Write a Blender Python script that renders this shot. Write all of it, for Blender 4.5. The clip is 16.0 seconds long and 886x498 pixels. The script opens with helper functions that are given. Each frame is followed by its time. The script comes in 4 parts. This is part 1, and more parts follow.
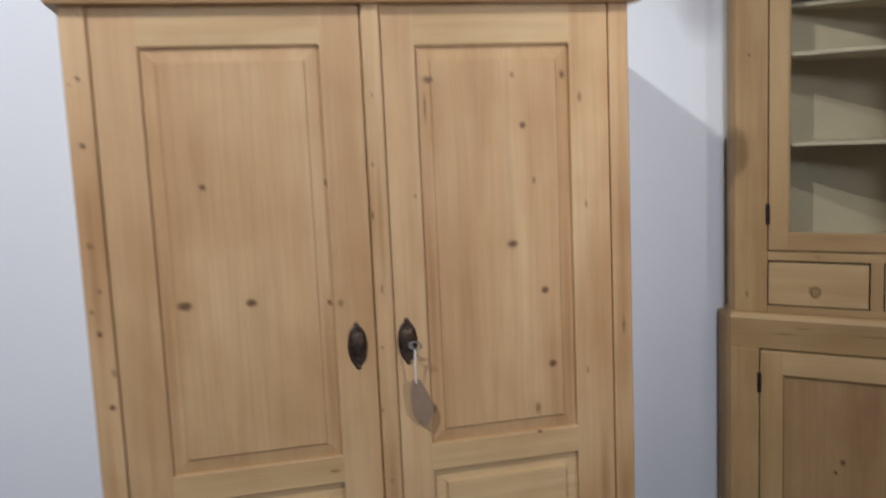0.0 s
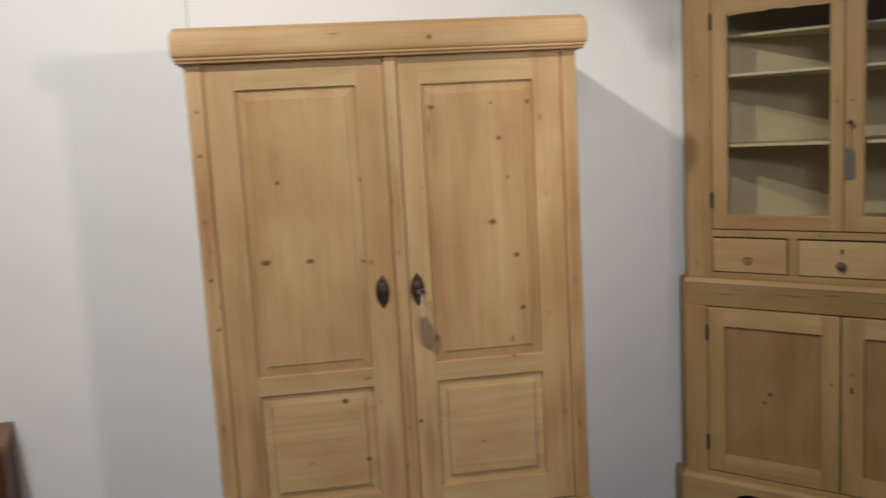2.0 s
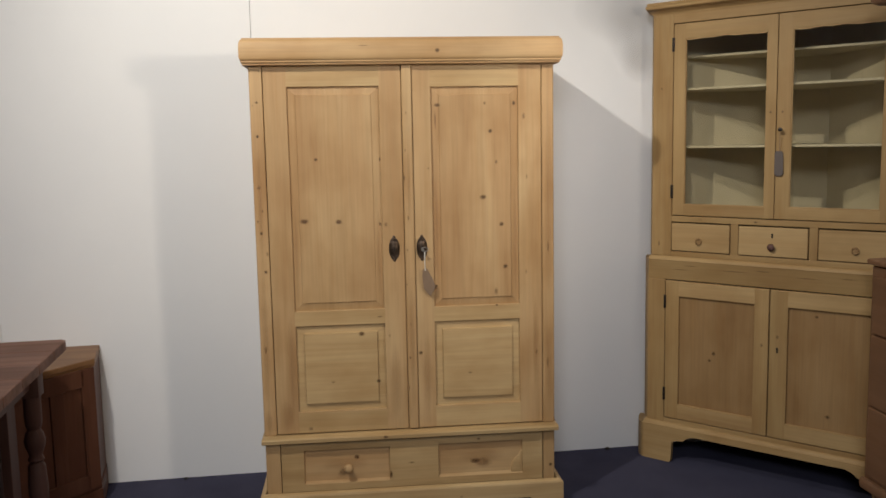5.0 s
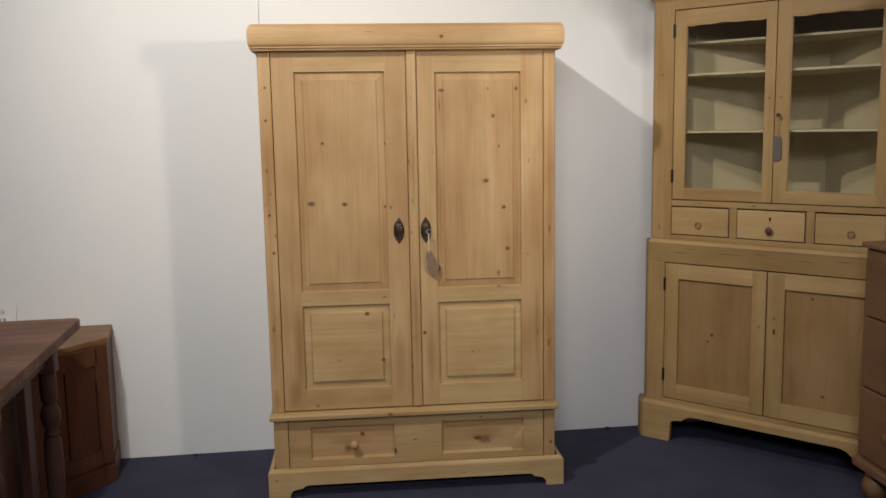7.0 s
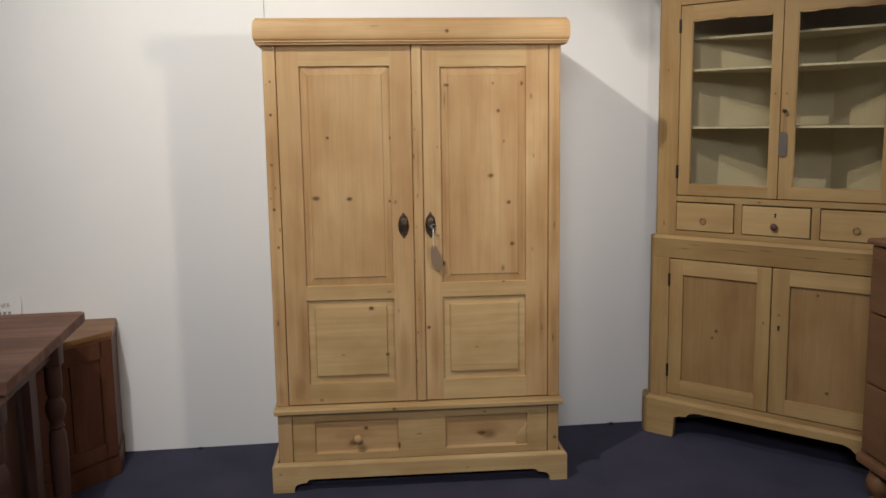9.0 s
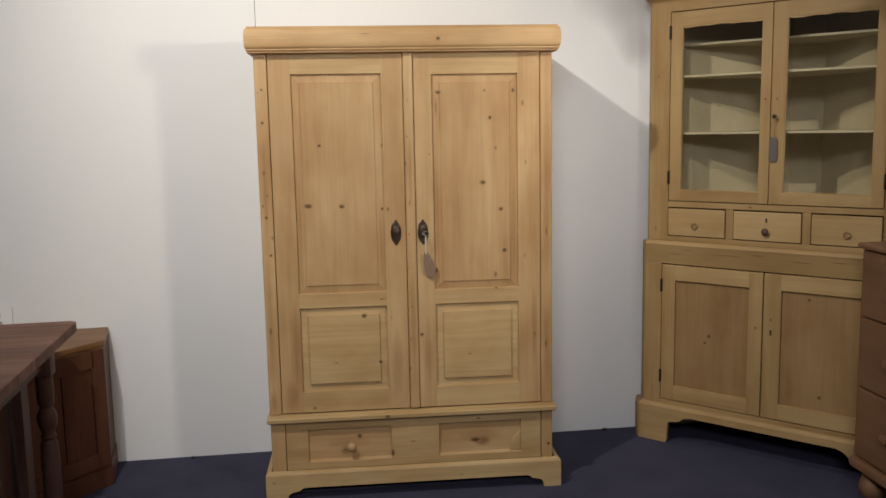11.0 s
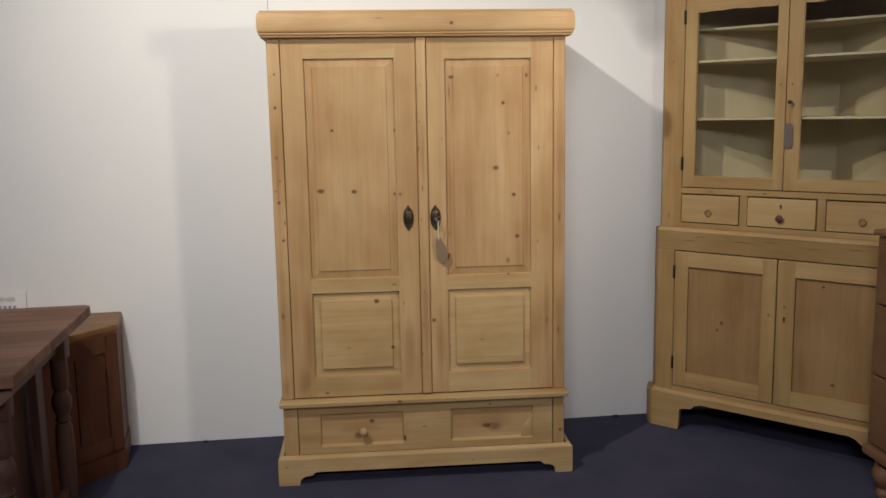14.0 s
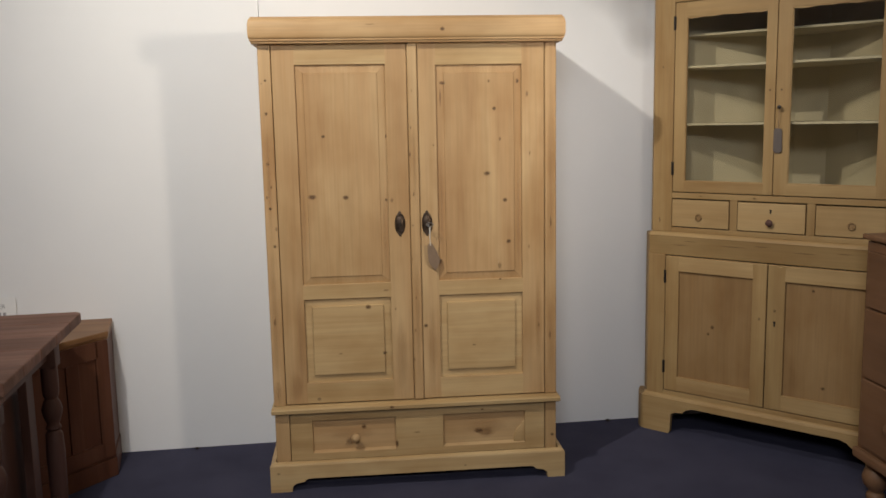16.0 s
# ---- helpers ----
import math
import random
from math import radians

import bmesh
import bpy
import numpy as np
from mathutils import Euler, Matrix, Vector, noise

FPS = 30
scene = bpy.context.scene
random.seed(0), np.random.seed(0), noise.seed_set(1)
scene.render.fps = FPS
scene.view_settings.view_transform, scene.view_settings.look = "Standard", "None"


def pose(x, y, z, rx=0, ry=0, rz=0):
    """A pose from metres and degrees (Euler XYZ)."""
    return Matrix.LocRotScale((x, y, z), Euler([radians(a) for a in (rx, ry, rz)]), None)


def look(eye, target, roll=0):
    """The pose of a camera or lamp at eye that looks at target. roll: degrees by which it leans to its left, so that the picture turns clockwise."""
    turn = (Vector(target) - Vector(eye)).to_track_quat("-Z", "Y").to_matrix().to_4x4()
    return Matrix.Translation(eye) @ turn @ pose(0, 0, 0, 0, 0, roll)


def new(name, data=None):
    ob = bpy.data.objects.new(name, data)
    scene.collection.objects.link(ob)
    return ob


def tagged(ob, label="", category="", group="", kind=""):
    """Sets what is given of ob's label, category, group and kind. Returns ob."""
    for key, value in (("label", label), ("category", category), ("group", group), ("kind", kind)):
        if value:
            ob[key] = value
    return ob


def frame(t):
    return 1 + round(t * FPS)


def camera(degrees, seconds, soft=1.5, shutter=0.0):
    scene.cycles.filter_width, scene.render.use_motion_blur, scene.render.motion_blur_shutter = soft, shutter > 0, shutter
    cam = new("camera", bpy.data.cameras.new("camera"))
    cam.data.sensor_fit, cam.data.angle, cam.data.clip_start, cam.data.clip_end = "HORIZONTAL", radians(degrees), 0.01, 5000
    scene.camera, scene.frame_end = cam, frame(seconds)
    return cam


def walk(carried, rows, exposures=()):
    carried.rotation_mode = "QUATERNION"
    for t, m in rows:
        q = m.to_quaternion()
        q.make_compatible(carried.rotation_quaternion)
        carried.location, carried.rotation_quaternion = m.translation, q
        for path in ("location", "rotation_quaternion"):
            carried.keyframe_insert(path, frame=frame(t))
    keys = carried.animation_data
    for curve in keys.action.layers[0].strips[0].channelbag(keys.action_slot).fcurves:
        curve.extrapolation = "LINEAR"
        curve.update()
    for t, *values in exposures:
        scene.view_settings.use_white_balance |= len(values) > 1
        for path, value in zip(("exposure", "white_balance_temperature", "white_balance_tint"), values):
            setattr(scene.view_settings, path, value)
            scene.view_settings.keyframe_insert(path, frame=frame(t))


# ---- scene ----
cam = camera(53.8, 16.0, 1.6, 0.5)
PATH = [
    (0, (-0.282, -1.851, 1.553), (0.19, 0.077, 1.3), -2.5),
    (0.2, (-0.272, -1.967, 1.591), (0.129, -0.019, 1.38), -2.2),
    (0.5, (-0.262, -2.143, 1.571), (0.124, -0.185, 1.433), -0.5),
    (0.7, (-0.265, -2.23, 1.568), (0.14, -0.276, 1.44), -0.3),
    (1, (-0.279, -2.365, 1.6), (0.203, -0.43, 1.437), -2.0),
    (1.2, (-0.298, -2.417, 1.573), (0.29, -0.513, 1.404), -2.1),
    (1.5, (-0.3, -2.495, 1.6), (0.314, -0.6, 1.419), 0.5),
    (1.7, (-0.282, -2.57, 1.597), (0.222, -0.644, 1.416), -0.7),
    (2, (-0.22, -2.707, 1.608), (0.062, -0.746, 1.337), -3.1),
    (2.2, (-0.198, -2.774, 1.603), (-0.007, -0.792, 1.409), -2.0),
    (2.5, (-0.207, -2.863, 1.592), (0.0, -0.886, 1.376), -1.3),
    (2.7, (-0.221, -2.914, 1.575), (-0.045, -0.933, 1.36), -1.3),
    (3, (-0.216, -3.014, 1.579), (-0.028, -1.032, 1.384), -1.1),
    (3.2, (-0.198, -3.093, 1.562), (-0.005, -1.113, 1.364), -1.3),
    (3.5, (-0.159, -3.193, 1.564), (0.002, -1.212, 1.343), -1.5),
    (4, (-0.194, -3.261, 1.553), (0.001, -1.285, 1.313), -2.0),
    (4.2, (-0.192, -3.313, 1.547), (0.021, -1.338, 1.315), -1.4),
    (6.5, (-0.175, -3.563, 1.528), (0.0, -1.59, 1.253), -0.8),
    (7, (-0.176, -3.563, 1.526), (0.005, -1.59, 1.252), -1.0),
    (7.5, (-0.175, -3.565, 1.521), (0.002, -1.593, 1.242), -1.1),
    (8, (-0.177, -3.563, 1.519), (-0.002, -1.59, 1.239), -0.8),
    (8.5, (-0.181, -3.561, 1.526), (-0.009, -1.59, 1.24), -0.8),
    (11, (-0.18, -3.563, 1.528), (0.01, -1.59, 1.257), -1.1),
    (11.5, (-0.182, -3.564, 1.533), (0.009, -1.591, 1.268), -1.3),
    (12, (-0.191, -3.561, 1.523), (-0.015, -1.587, 1.256), -1.3),
    (12.5, (-0.193, -3.555, 1.521), (-0.051, -1.581, 1.235), -1.3),
    (13, (-0.193, -3.557, 1.522), (-0.035, -1.585, 1.227), -1.2),
    (13.5, (-0.192, -3.558, 1.519), (-0.031, -1.588, 1.215), -1.2),
    (14, (-0.193, -3.557, 1.52), (-0.025, -1.587, 1.221), -1.0),
    (14.5, (-0.191, -3.559, 1.524), (-0.015, -1.589, 1.225), -1.0),
    (15, (-0.196, -3.555, 1.523), (-0.015, -1.586, 1.223), -0.9),
    (15.5, (-0.194, -3.561, 1.525), (-0.009, -1.591, 1.233), -1.1),
    (16, (-0.196, -3.559, 1.526), (-0.007, -1.589, 1.236), -1.1),
]
LIGHTING = [(0.0, 0.06, 5500, 12), (0.5, -0.10, 6100, 12), (1.0, -0.12, 6400, 12), (1.5, -0.18, 6480, 12), (2.2, -0.08, 6280, 10), (3.0, -0.03, 6380, 10), (6.5, 0.0, 6460, 10), (16.0, 0.0, 6460, 10)]
walk(cam, [(t, look(eye, target, roll)) for t, eye, target, roll in PATH], LIGHTING)

# ---- light ----
world = bpy.data.worlds.new("shop_air")
scene.world = world
world.use_nodes = True
world.node_tree.nodes["Background"].inputs[0].default_value = (0.75, 0.85, 1.0, 1)
world.node_tree.nodes["Background"].inputs[1].default_value = 0.05


def lamp(name, kind, eye, target, power, colour, size, spot=(120, 0.5)):
    d = bpy.data.lights.new(name, kind)
    d.energy, d.color = power, colour
    if kind == "AREA":
        d.shape, d.size, d.size_y = "RECTANGLE", size[0], size[1]
    else:
        d.shadow_soft_size = size
    if kind == "SPOT":
        d.spot_size, d.spot_blend = radians(spot[0]), spot[1]
    ob = new(name, d)
    ob.matrix_world = look(eye, target)
    return ob


lamp("ceiling_spot_lamp", "SPOT", (-1.20, -1.68, 3.21), (-0.02, 0.42, 1.73), 212, (1.0, 0.935, 0.82), 0.04, (104, 1.0))
lamp("corner_spot_lamp", "SPOT", (0.58, -0.95, 2.52), (1.38, 0.30, 0.98), 38, (1.0, 0.94, 0.85), 0.03, (81, 1.0))
lamp("side_spot_lamp", "SPOT", (1.52, -2.30, 1.985), (-0.68, 0.50, 1.72), 100, (1.0, 0.865, 0.70), 0.10, (84, 1.0))
# unseen fill light, added for the general brightness of the room
lamp("shop_fill_light", "AREA", (-0.75, -5.50, 3.15), (0.60, 0.40, 1.2), 85, (0.92, 0.945, 1.0), (1.1, 0.7))


# ---- materials ----
def shader(name):
    m = bpy.data.materials.new(name)
    m.use_nodes = True
    nt = m.node_tree
    return m, nt, nt.nodes["Principled BSDF"]


def node(nt, kind, **values):
    n = nt.nodes.new(kind)
    for k, v in values.items():
        n.inputs[k.replace("_", " ")].default_value = v
    return n


def ramp(nt, stops):
    r = nt.nodes.new("ShaderNodeValToRGB")
    el = r.color_ramp.elements
    while len(el) < len(stops):
        el.new(0.5)
    for e, (p, c) in zip(el, stops):
        e.position, e.color = p, (*c, 1)
    return r


def mixer(nt, blend, a, b, fac):
    n = nt.nodes.new("ShaderNodeMix")
    n.data_type, n.blend_type = "RGBA", blend
    for sock, v in ((n.inputs[0], fac), (n.inputs[6], a), (n.inputs[7], b)):
        if isinstance(v, bpy.types.NodeSocket):
            nt.links.new(v, sock)
        elif isinstance(v, tuple):
            sock.default_value = (*v, 1)
        else:
            sock.default_value = v
    return n.outputs[2]


def coords(nt, scale, shift=True):
    tc = nt.nodes.new("ShaderNodeTexCoord")
    mp = nt.nodes.new("ShaderNodeMapping")
    mp.inputs["Scale"].default_value = scale
    src = tc.outputs["Object"]
    if shift:
        info = nt.nodes.new("ShaderNodeObjectInfo")
        mul = nt.nodes.new("ShaderNodeVectorMath")
        mul.operation = "MULTIPLY"
        mul.inputs[1].default_value = (3.1, 5.3, 4.7)
        nt.links.new(info.outputs["Random"], mul.inputs[0])
        add = nt.nodes.new("ShaderNodeVectorMath")
        nt.links.new(src, add.inputs[0])
        nt.links.new(mul.outputs[0], add.inputs[1])
        src = add.outputs[0]
    nt.links.new(src, mp.inputs["Vector"])
    return mp.outputs[0]


def wood(name, light, mid, dark, along="z", rough=0.5, grain=1.0, spec=0.3, figure=0.45):
    """Planed boards: growth-ring figure drawn out along the grain, fine pores, warm patches, tone from board to board."""
    m, nt, bs = shader(name)
    ln = nt.links.new
    axis = "xyz".index(along)
    s1, s2, s3, s4 = [6.0] * 3, [110.0] * 3, [2.2] * 3, [24.0] * 3
    s1[axis], s2[axis], s3[axis], s4[axis] = 0.9, 4.0, 1.5, 1.1
    broad = node(nt, "ShaderNodeTexNoise", Scale=1.0, Detail=2.0, Roughness=0.5, Distortion=0.9)
    ln(coords(nt, s1), broad.inputs["Vector"])
    rings = node(nt, "ShaderNodeTexNoise", Scale=1.0, Detail=3.0, Roughness=0.55, Distortion=0.5)
    ln(coords(nt, s4), rings.inputs["Vector"])
    fine = node(nt, "ShaderNodeTexNoise", Scale=1.0, Detail=4.0, Roughness=0.6)
    ln(coords(nt, s2), fine.inputs["Vector"])
    blot = node(nt, "ShaderNodeTexNoise", Scale=2.2, Detail=3.0, Roughness=0.55)
    ln(coords(nt, s3), blot.inputs["Vector"])
    r = ramp(nt, [(0.18, light), (0.50, mid), (0.92, dark)])
    ln(broad.outputs[0], r.inputs[0])
    rr0 = ramp(nt, [(0.36, (0.86, 0.80, 0.72)), (0.50, (1.0, 1.0, 1.0)), (0.66, (1.06, 1.07, 1.08))])
    ln(rings.outputs[0], rr0.inputs[0])
    c = mixer(nt, "MULTIPLY", r.outputs[0], rr0.outputs[0], figure)
    rf = ramp(nt, [(0.35, (1 - 0.20 * grain,) * 3), (0.62, (1.03,) * 3)])
    ln(fine.outputs[0], rf.inputs[0])
    c = mixer(nt, "MULTIPLY", c, rf.outputs[0], 0.42)
    rb = ramp(nt, [(0.28, (0.82, 0.75, 0.66)), (0.54, (1.0, 1.0, 1.0)), (0.75, (1.07, 1.09, 1.12))])
    ln(blot.outputs[0], rb.inputs[0])
    c = mixer(nt, "MULTIPLY", c, rb.outputs[0], 0.85)
    info = nt.nodes.new("ShaderNodeObjectInfo")
    rt = ramp(nt, [(0.0, (0.91, 0.885, 0.85)), (1.0, (1.06, 1.05, 1.05))])
    ln(info.outputs["Random"], rt.inputs[0])
    c = mixer(nt, "MULTIPLY", c, rt.outputs[0], 0.9)
    ln(c, bs.inputs["Base Color"])
    bs.inputs["Specular IOR Level"].default_value = spec
    rr = node(nt, "ShaderNodeMapRange", To_Min=rough - 0.08, To_Max=rough + 0.12)
    ln(fine.outputs[0], rr.inputs["Value"])
    ln(rr.outputs[0], bs.inputs["Roughness"])
    bp = node(nt, "ShaderNodeBump", Strength=0.10, Distance=0.002)
    ln(fine.outputs[0], bp.inputs["Height"])
    wavy = node(nt, "ShaderNodeBump", Strength=0.25, Distance=0.004)
    ln(blot.outputs[0], wavy.inputs["Height"])
    ln(bp.outputs[0], wavy.inputs["Normal"])
    ln(wavy.outputs[0], bs.inputs["Normal"])
    return m


def plain(name, colour, rough=0.5, metal=0.0, spread=0.12, scale=40.0, bump=0.05):
    m, nt, bs = shader(name)
    n = node(nt, "ShaderNodeTexNoise", Scale=scale, Detail=4.0, Roughness=0.6)
    nt.links.new(coords(nt, (1, 1, 1)), n.inputs["Vector"])
    lo, hi = tuple(c * (1 - spread) for c in colour), tuple(min(1, c * (1 + spread)) for c in colour)
    r = ramp(nt, [(0.3, lo), (0.7, hi)])
    nt.links.new(n.outputs[0], r.inputs[0])
    nt.links.new(r.outputs[0], bs.inputs["Base Color"])
    bs.inputs["Roughness"].default_value, bs.inputs["Metallic"].default_value = rough, metal
    bp = node(nt, "ShaderNodeBump", Strength=bump * 4, Distance=0.001)
    nt.links.new(n.outputs[0], bp.inputs["Height"])
    nt.links.new(bp.outputs[0], bs.inputs["Normal"])
    return m


PL, PM, PD = (0.515, 0.362, 0.190), (0.46, 0.299, 0.146), (0.36, 0.207, 0.090)
pine_v = wood("waxed_pine_upright", PL, PM, PD, "z")
pine_h = wood("waxed_pine_level", PL, PM, PD, "x")
pine_r = wood("waxed_pine_rail", (0.54, 0.40, 0.215), (0.49, 0.345, 0.172), (0.40, 0.255, 0.112), "x")
pine_d = wood("waxed_pine_deep", PL, PM, PD, "y")
QL, QM, QD = (0.415, 0.284, 0.130), (0.352, 0.230, 0.099), (0.276, 0.164, 0.068)
old_v = wood("old_pine_upright", QL, QM, QD, "z", 0.55)
old_h = wood("old_pine_level", QL, QM, QD, "x", 0.55)
old_p = wood("old_pine_panel", (0.375, 0.242, 0.112), (0.315, 0.195, 0.087), (0.24, 0.140, 0.060), "z", 0.55)
old_r = wood("old_pine_rail", (0.475, 0.333, 0.164), (0.41, 0.277, 0.128), (0.33, 0.206, 0.090), "x", 0.55)
red_v = wood("reddish_pine_upright", (0.235, 0.130, 0.070), (0.19, 0.100, 0.052), (0.13, 0.066, 0.033), "z", 0.45)
red_h = wood("reddish_pine_level", (0.235, 0.130, 0.070), (0.19, 0.100, 0.052), (0.13, 0.066, 0.033), "y", 0.45)
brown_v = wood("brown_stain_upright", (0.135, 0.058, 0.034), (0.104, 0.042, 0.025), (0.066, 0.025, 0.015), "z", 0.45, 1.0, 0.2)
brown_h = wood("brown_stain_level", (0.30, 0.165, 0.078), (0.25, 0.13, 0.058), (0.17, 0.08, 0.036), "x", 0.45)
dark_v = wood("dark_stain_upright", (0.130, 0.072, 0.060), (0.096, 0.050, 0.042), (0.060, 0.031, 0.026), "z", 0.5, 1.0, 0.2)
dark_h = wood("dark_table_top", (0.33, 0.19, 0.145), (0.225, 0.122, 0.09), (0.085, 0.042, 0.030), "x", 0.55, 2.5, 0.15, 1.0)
cream = plain("cream_interior_paint", (0.53, 0.46, 0.298), 0.6, 0, 0.07, 9)
brass = plain("dark_aged_brass", (0.085, 0.058, 0.040), 0.42, 0.8, 0.5, 70, 0.3)
iron = plain("black_iron", (0.03, 0.025, 0.022), 0.5, 0.7, 0.3, 120)
steel = plain("bright_key_steel", (0.55, 0.54, 0.52), 0.3, 0.9, 0.15, 80)
paper = plain("grey_card_tag", (0.225, 0.152, 0.098), 0.6, 0, 0.08, 60)
tag_dark = plain("brown_card_tag", (0.10, 0.078, 0.068), 0.6, 0, 0.08, 60)
string_m = plain("white_string", (0.7, 0.66, 0.58), 0.8, 0, 0.1, 200)
card = plain("white_card", (0.78, 0.78, 0.77), 0.7, 0, 0.03, 20)
ink = plain("grey_print", (0.30, 0.29, 0.30), 0.7, 0, 0.1, 60)
hole = plain("dark_hole", (0.02, 0.014, 0.01), 0.9)
closing_wall = plain("dark_closing_wall", (0.30, 0.27, 0.24), 0.85, 0, 0.15, 3)
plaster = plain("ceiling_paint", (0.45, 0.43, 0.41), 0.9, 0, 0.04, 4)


def wall_paint():
    m, nt, bs = shader("white_wall_paint")
    n = node(nt, "ShaderNodeTexNoise", Scale=1.3, Detail=5.0, Roughness=0.55)
    nt.links.new(coords(nt, (1, 1, 1), False), n.inputs["Vector"])
    r = ramp(nt, [(0.3, (0.76, 0.765, 0.775)), (0.7, (0.81, 0.81, 0.81))])
    nt.links.new(n.outputs[0], r.inputs[0])
    nt.links.new(r.outputs[0], bs.inputs["Base Color"])
    bs.inputs["Roughness"].default_value = 0.75
    f = node(nt, "ShaderNodeTexNoise", Scale=220.0, Detail=3.0)
    nt.links.new(coords(nt, (1, 1, 1), False), f.inputs["Vector"])
    bp = node(nt, "ShaderNodeBump", Strength=0.12, Distance=0.001)
    nt.links.new(f.outputs[0], bp.inputs["Height"])
    nt.links.new(bp.outputs[0], bs.inputs["Normal"])
    return m


def carpet_pile():
    m, nt, bs = shader("navy_carpet")
    f = node(nt, "ShaderNodeTexNoise", Scale=380.0, Detail=3.0, Roughness=0.7)
    nt.links.new(coords(nt, (1, 1, 1), False), f.inputs["Vector"])
    b = node(nt, "ShaderNodeTexNoise", Scale=3.0, Detail=4.0, Roughness=0.6)
    nt.links.new(coords(nt, (1, 1, 1), False), b.inputs["Vector"])
    r = ramp(nt, [(0.3, (0.037, 0.038, 0.065)), (0.7, (0.079, 0.079, 0.125))])
    nt.links.new(f.outputs[0], r.inputs[0])
    rb = ramp(nt, [(0.3, (0.82, 0.82, 0.84)), (0.7, (1.12, 1.1, 1.08))])
    nt.links.new(b.outputs[0], rb.inputs[0])
    nt.links.new(mixer(nt, "MULTIPLY", r.outputs[0], rb.outputs[0], 1.0), bs.inputs["Base Color"])
    bs.inputs["Roughness"].default_value = 0.95
    bs.inputs["Specular IOR Level"].default_value = 0.1
    bp = node(nt, "ShaderNodeBump", Strength=0.6, Distance=0.004)
    nt.links.new(f.outputs[0], bp.inputs["Height"])
    nt.links.new(bp.outputs[0], bs.inputs["Normal"])
    return m


def pane_glass():
    """Thin old sheet glass: clear straight through, with a slightly uneven gloss."""
    m, nt, bs = shader("cabinet_glass")
    ln = nt.links.new
    nt.nodes.remove(bs)
    clear = nt.nodes.new("ShaderNodeBsdfTransparent")
    clear.inputs[0].default_value = (0.96, 0.955, 0.94, 1)
    gloss = node(nt, "ShaderNodeBsdfGlossy", Roughness=0.03)
    n = node(nt, "ShaderNodeTexNoise", Scale=6.0, Detail=1.0)
    ln(coords(nt, (1, 1, 1)), n.inputs["Vector"])
    bp = node(nt, "ShaderNodeBump", Strength=0.05, Distance=0.002)
    ln(n.outputs[0], bp.inputs["Height"])
    ln(bp.outputs[0], gloss.inputs["Normal"])
    fresnel = node(nt, "ShaderNodeFresnel", IOR=1.5)
    mix = nt.nodes.new("ShaderNodeMixShader")
    ln(fresnel.outputs[0], mix.inputs[0])
    ln(clear.outputs[0], mix.inputs[1])
    ln(gloss.outputs[0], mix.inputs[2])
    ln(mix.outputs[0], nt.nodes["Material Output"].inputs[0])
    return m


def knot_stain(name, colour, strength, grain=90.0):
    """A knot that fades into the board around it: dark heart, softer rim."""
    m, nt, bs = shader(name)
    ln = nt.links.new
    tc = nt.nodes.new("ShaderNodeTexCoord")
    sub = nt.nodes.new("ShaderNodeVectorMath")
    sub.operation = "SUBTRACT"
    sub.inputs[1].default_value = (0.5, 0.5, 0.5)
    ln(tc.outputs["Generated"], sub.inputs[0])
    flat = nt.nodes.new("ShaderNodeVectorMath")
    flat.operation = "MULTIPLY"
    flat.inputs[1].default_value = (2, 0, 2)
    ln(sub.outputs[0], flat.inputs[0])
    length = nt.nodes.new("ShaderNodeVectorMath")
    length.operation = "LENGTH"
    ln(flat.outputs[0], length.inputs[0])
    n = node(nt, "ShaderNodeTexNoise", Scale=grain, Detail=2.0)
    ln(coords(nt, (1, 1, 1)), n.inputs["Vector"])
    add = nt.nodes.new("ShaderNodeMath")
    add.operation = "MULTIPLY_ADD"
    add.inputs[1].default_value, add.inputs[2].default_value = 0.35, -0.175
    ln(n.outputs[0], add.inputs[0])
    tot = nt.nodes.new("ShaderNodeMath")
    ln(length.outputs["Value"], tot.inputs[0])
    ln(add.outputs[0], tot.inputs[1])
    r = ramp(nt, [(0.20 if grain < 20 else 0.30, (strength,) * 3), (0.50, (strength * 0.55,) * 3), (0.81, (0, 0, 0))])
    ln(tot.outputs[0], r.inputs[0])
    bs.inputs["Base Color"].default_value = (*colour, 1)
    bs.inputs["Roughness"].default_value = 0.5
    clear = nt.nodes.new("ShaderNodeBsdfTransparent")
    mix = nt.nodes.new("ShaderNodeMixShader")
    ln(r.outputs[0], mix.inputs[0])
    ln(clear.outputs[0], mix.inputs[1])
    ln(bs.outputs[0], mix.inputs[2])
    ln(mix.outputs[0], nt.nodes["Material Output"].inputs[0])
    return m


wall_m, carpet_m, glass_m = wall_paint(), carpet_pile(), pane_glass()
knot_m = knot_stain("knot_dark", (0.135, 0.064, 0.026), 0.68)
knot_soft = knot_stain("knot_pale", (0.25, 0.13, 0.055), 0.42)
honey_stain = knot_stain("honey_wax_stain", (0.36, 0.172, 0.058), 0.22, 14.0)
wall_patch = knot_stain("grey_wall_patch", (0.36, 0.34, 0.33), 0.19, 4.0)


# ---- building helpers ----
def thing(name, label, category, m=None, group="", kind=""):
    ob = tagged(new(name), label, category, group, kind)
    ob.empty_display_size = 0.1
    if m is not None:
        ob.matrix_world = m
    return ob


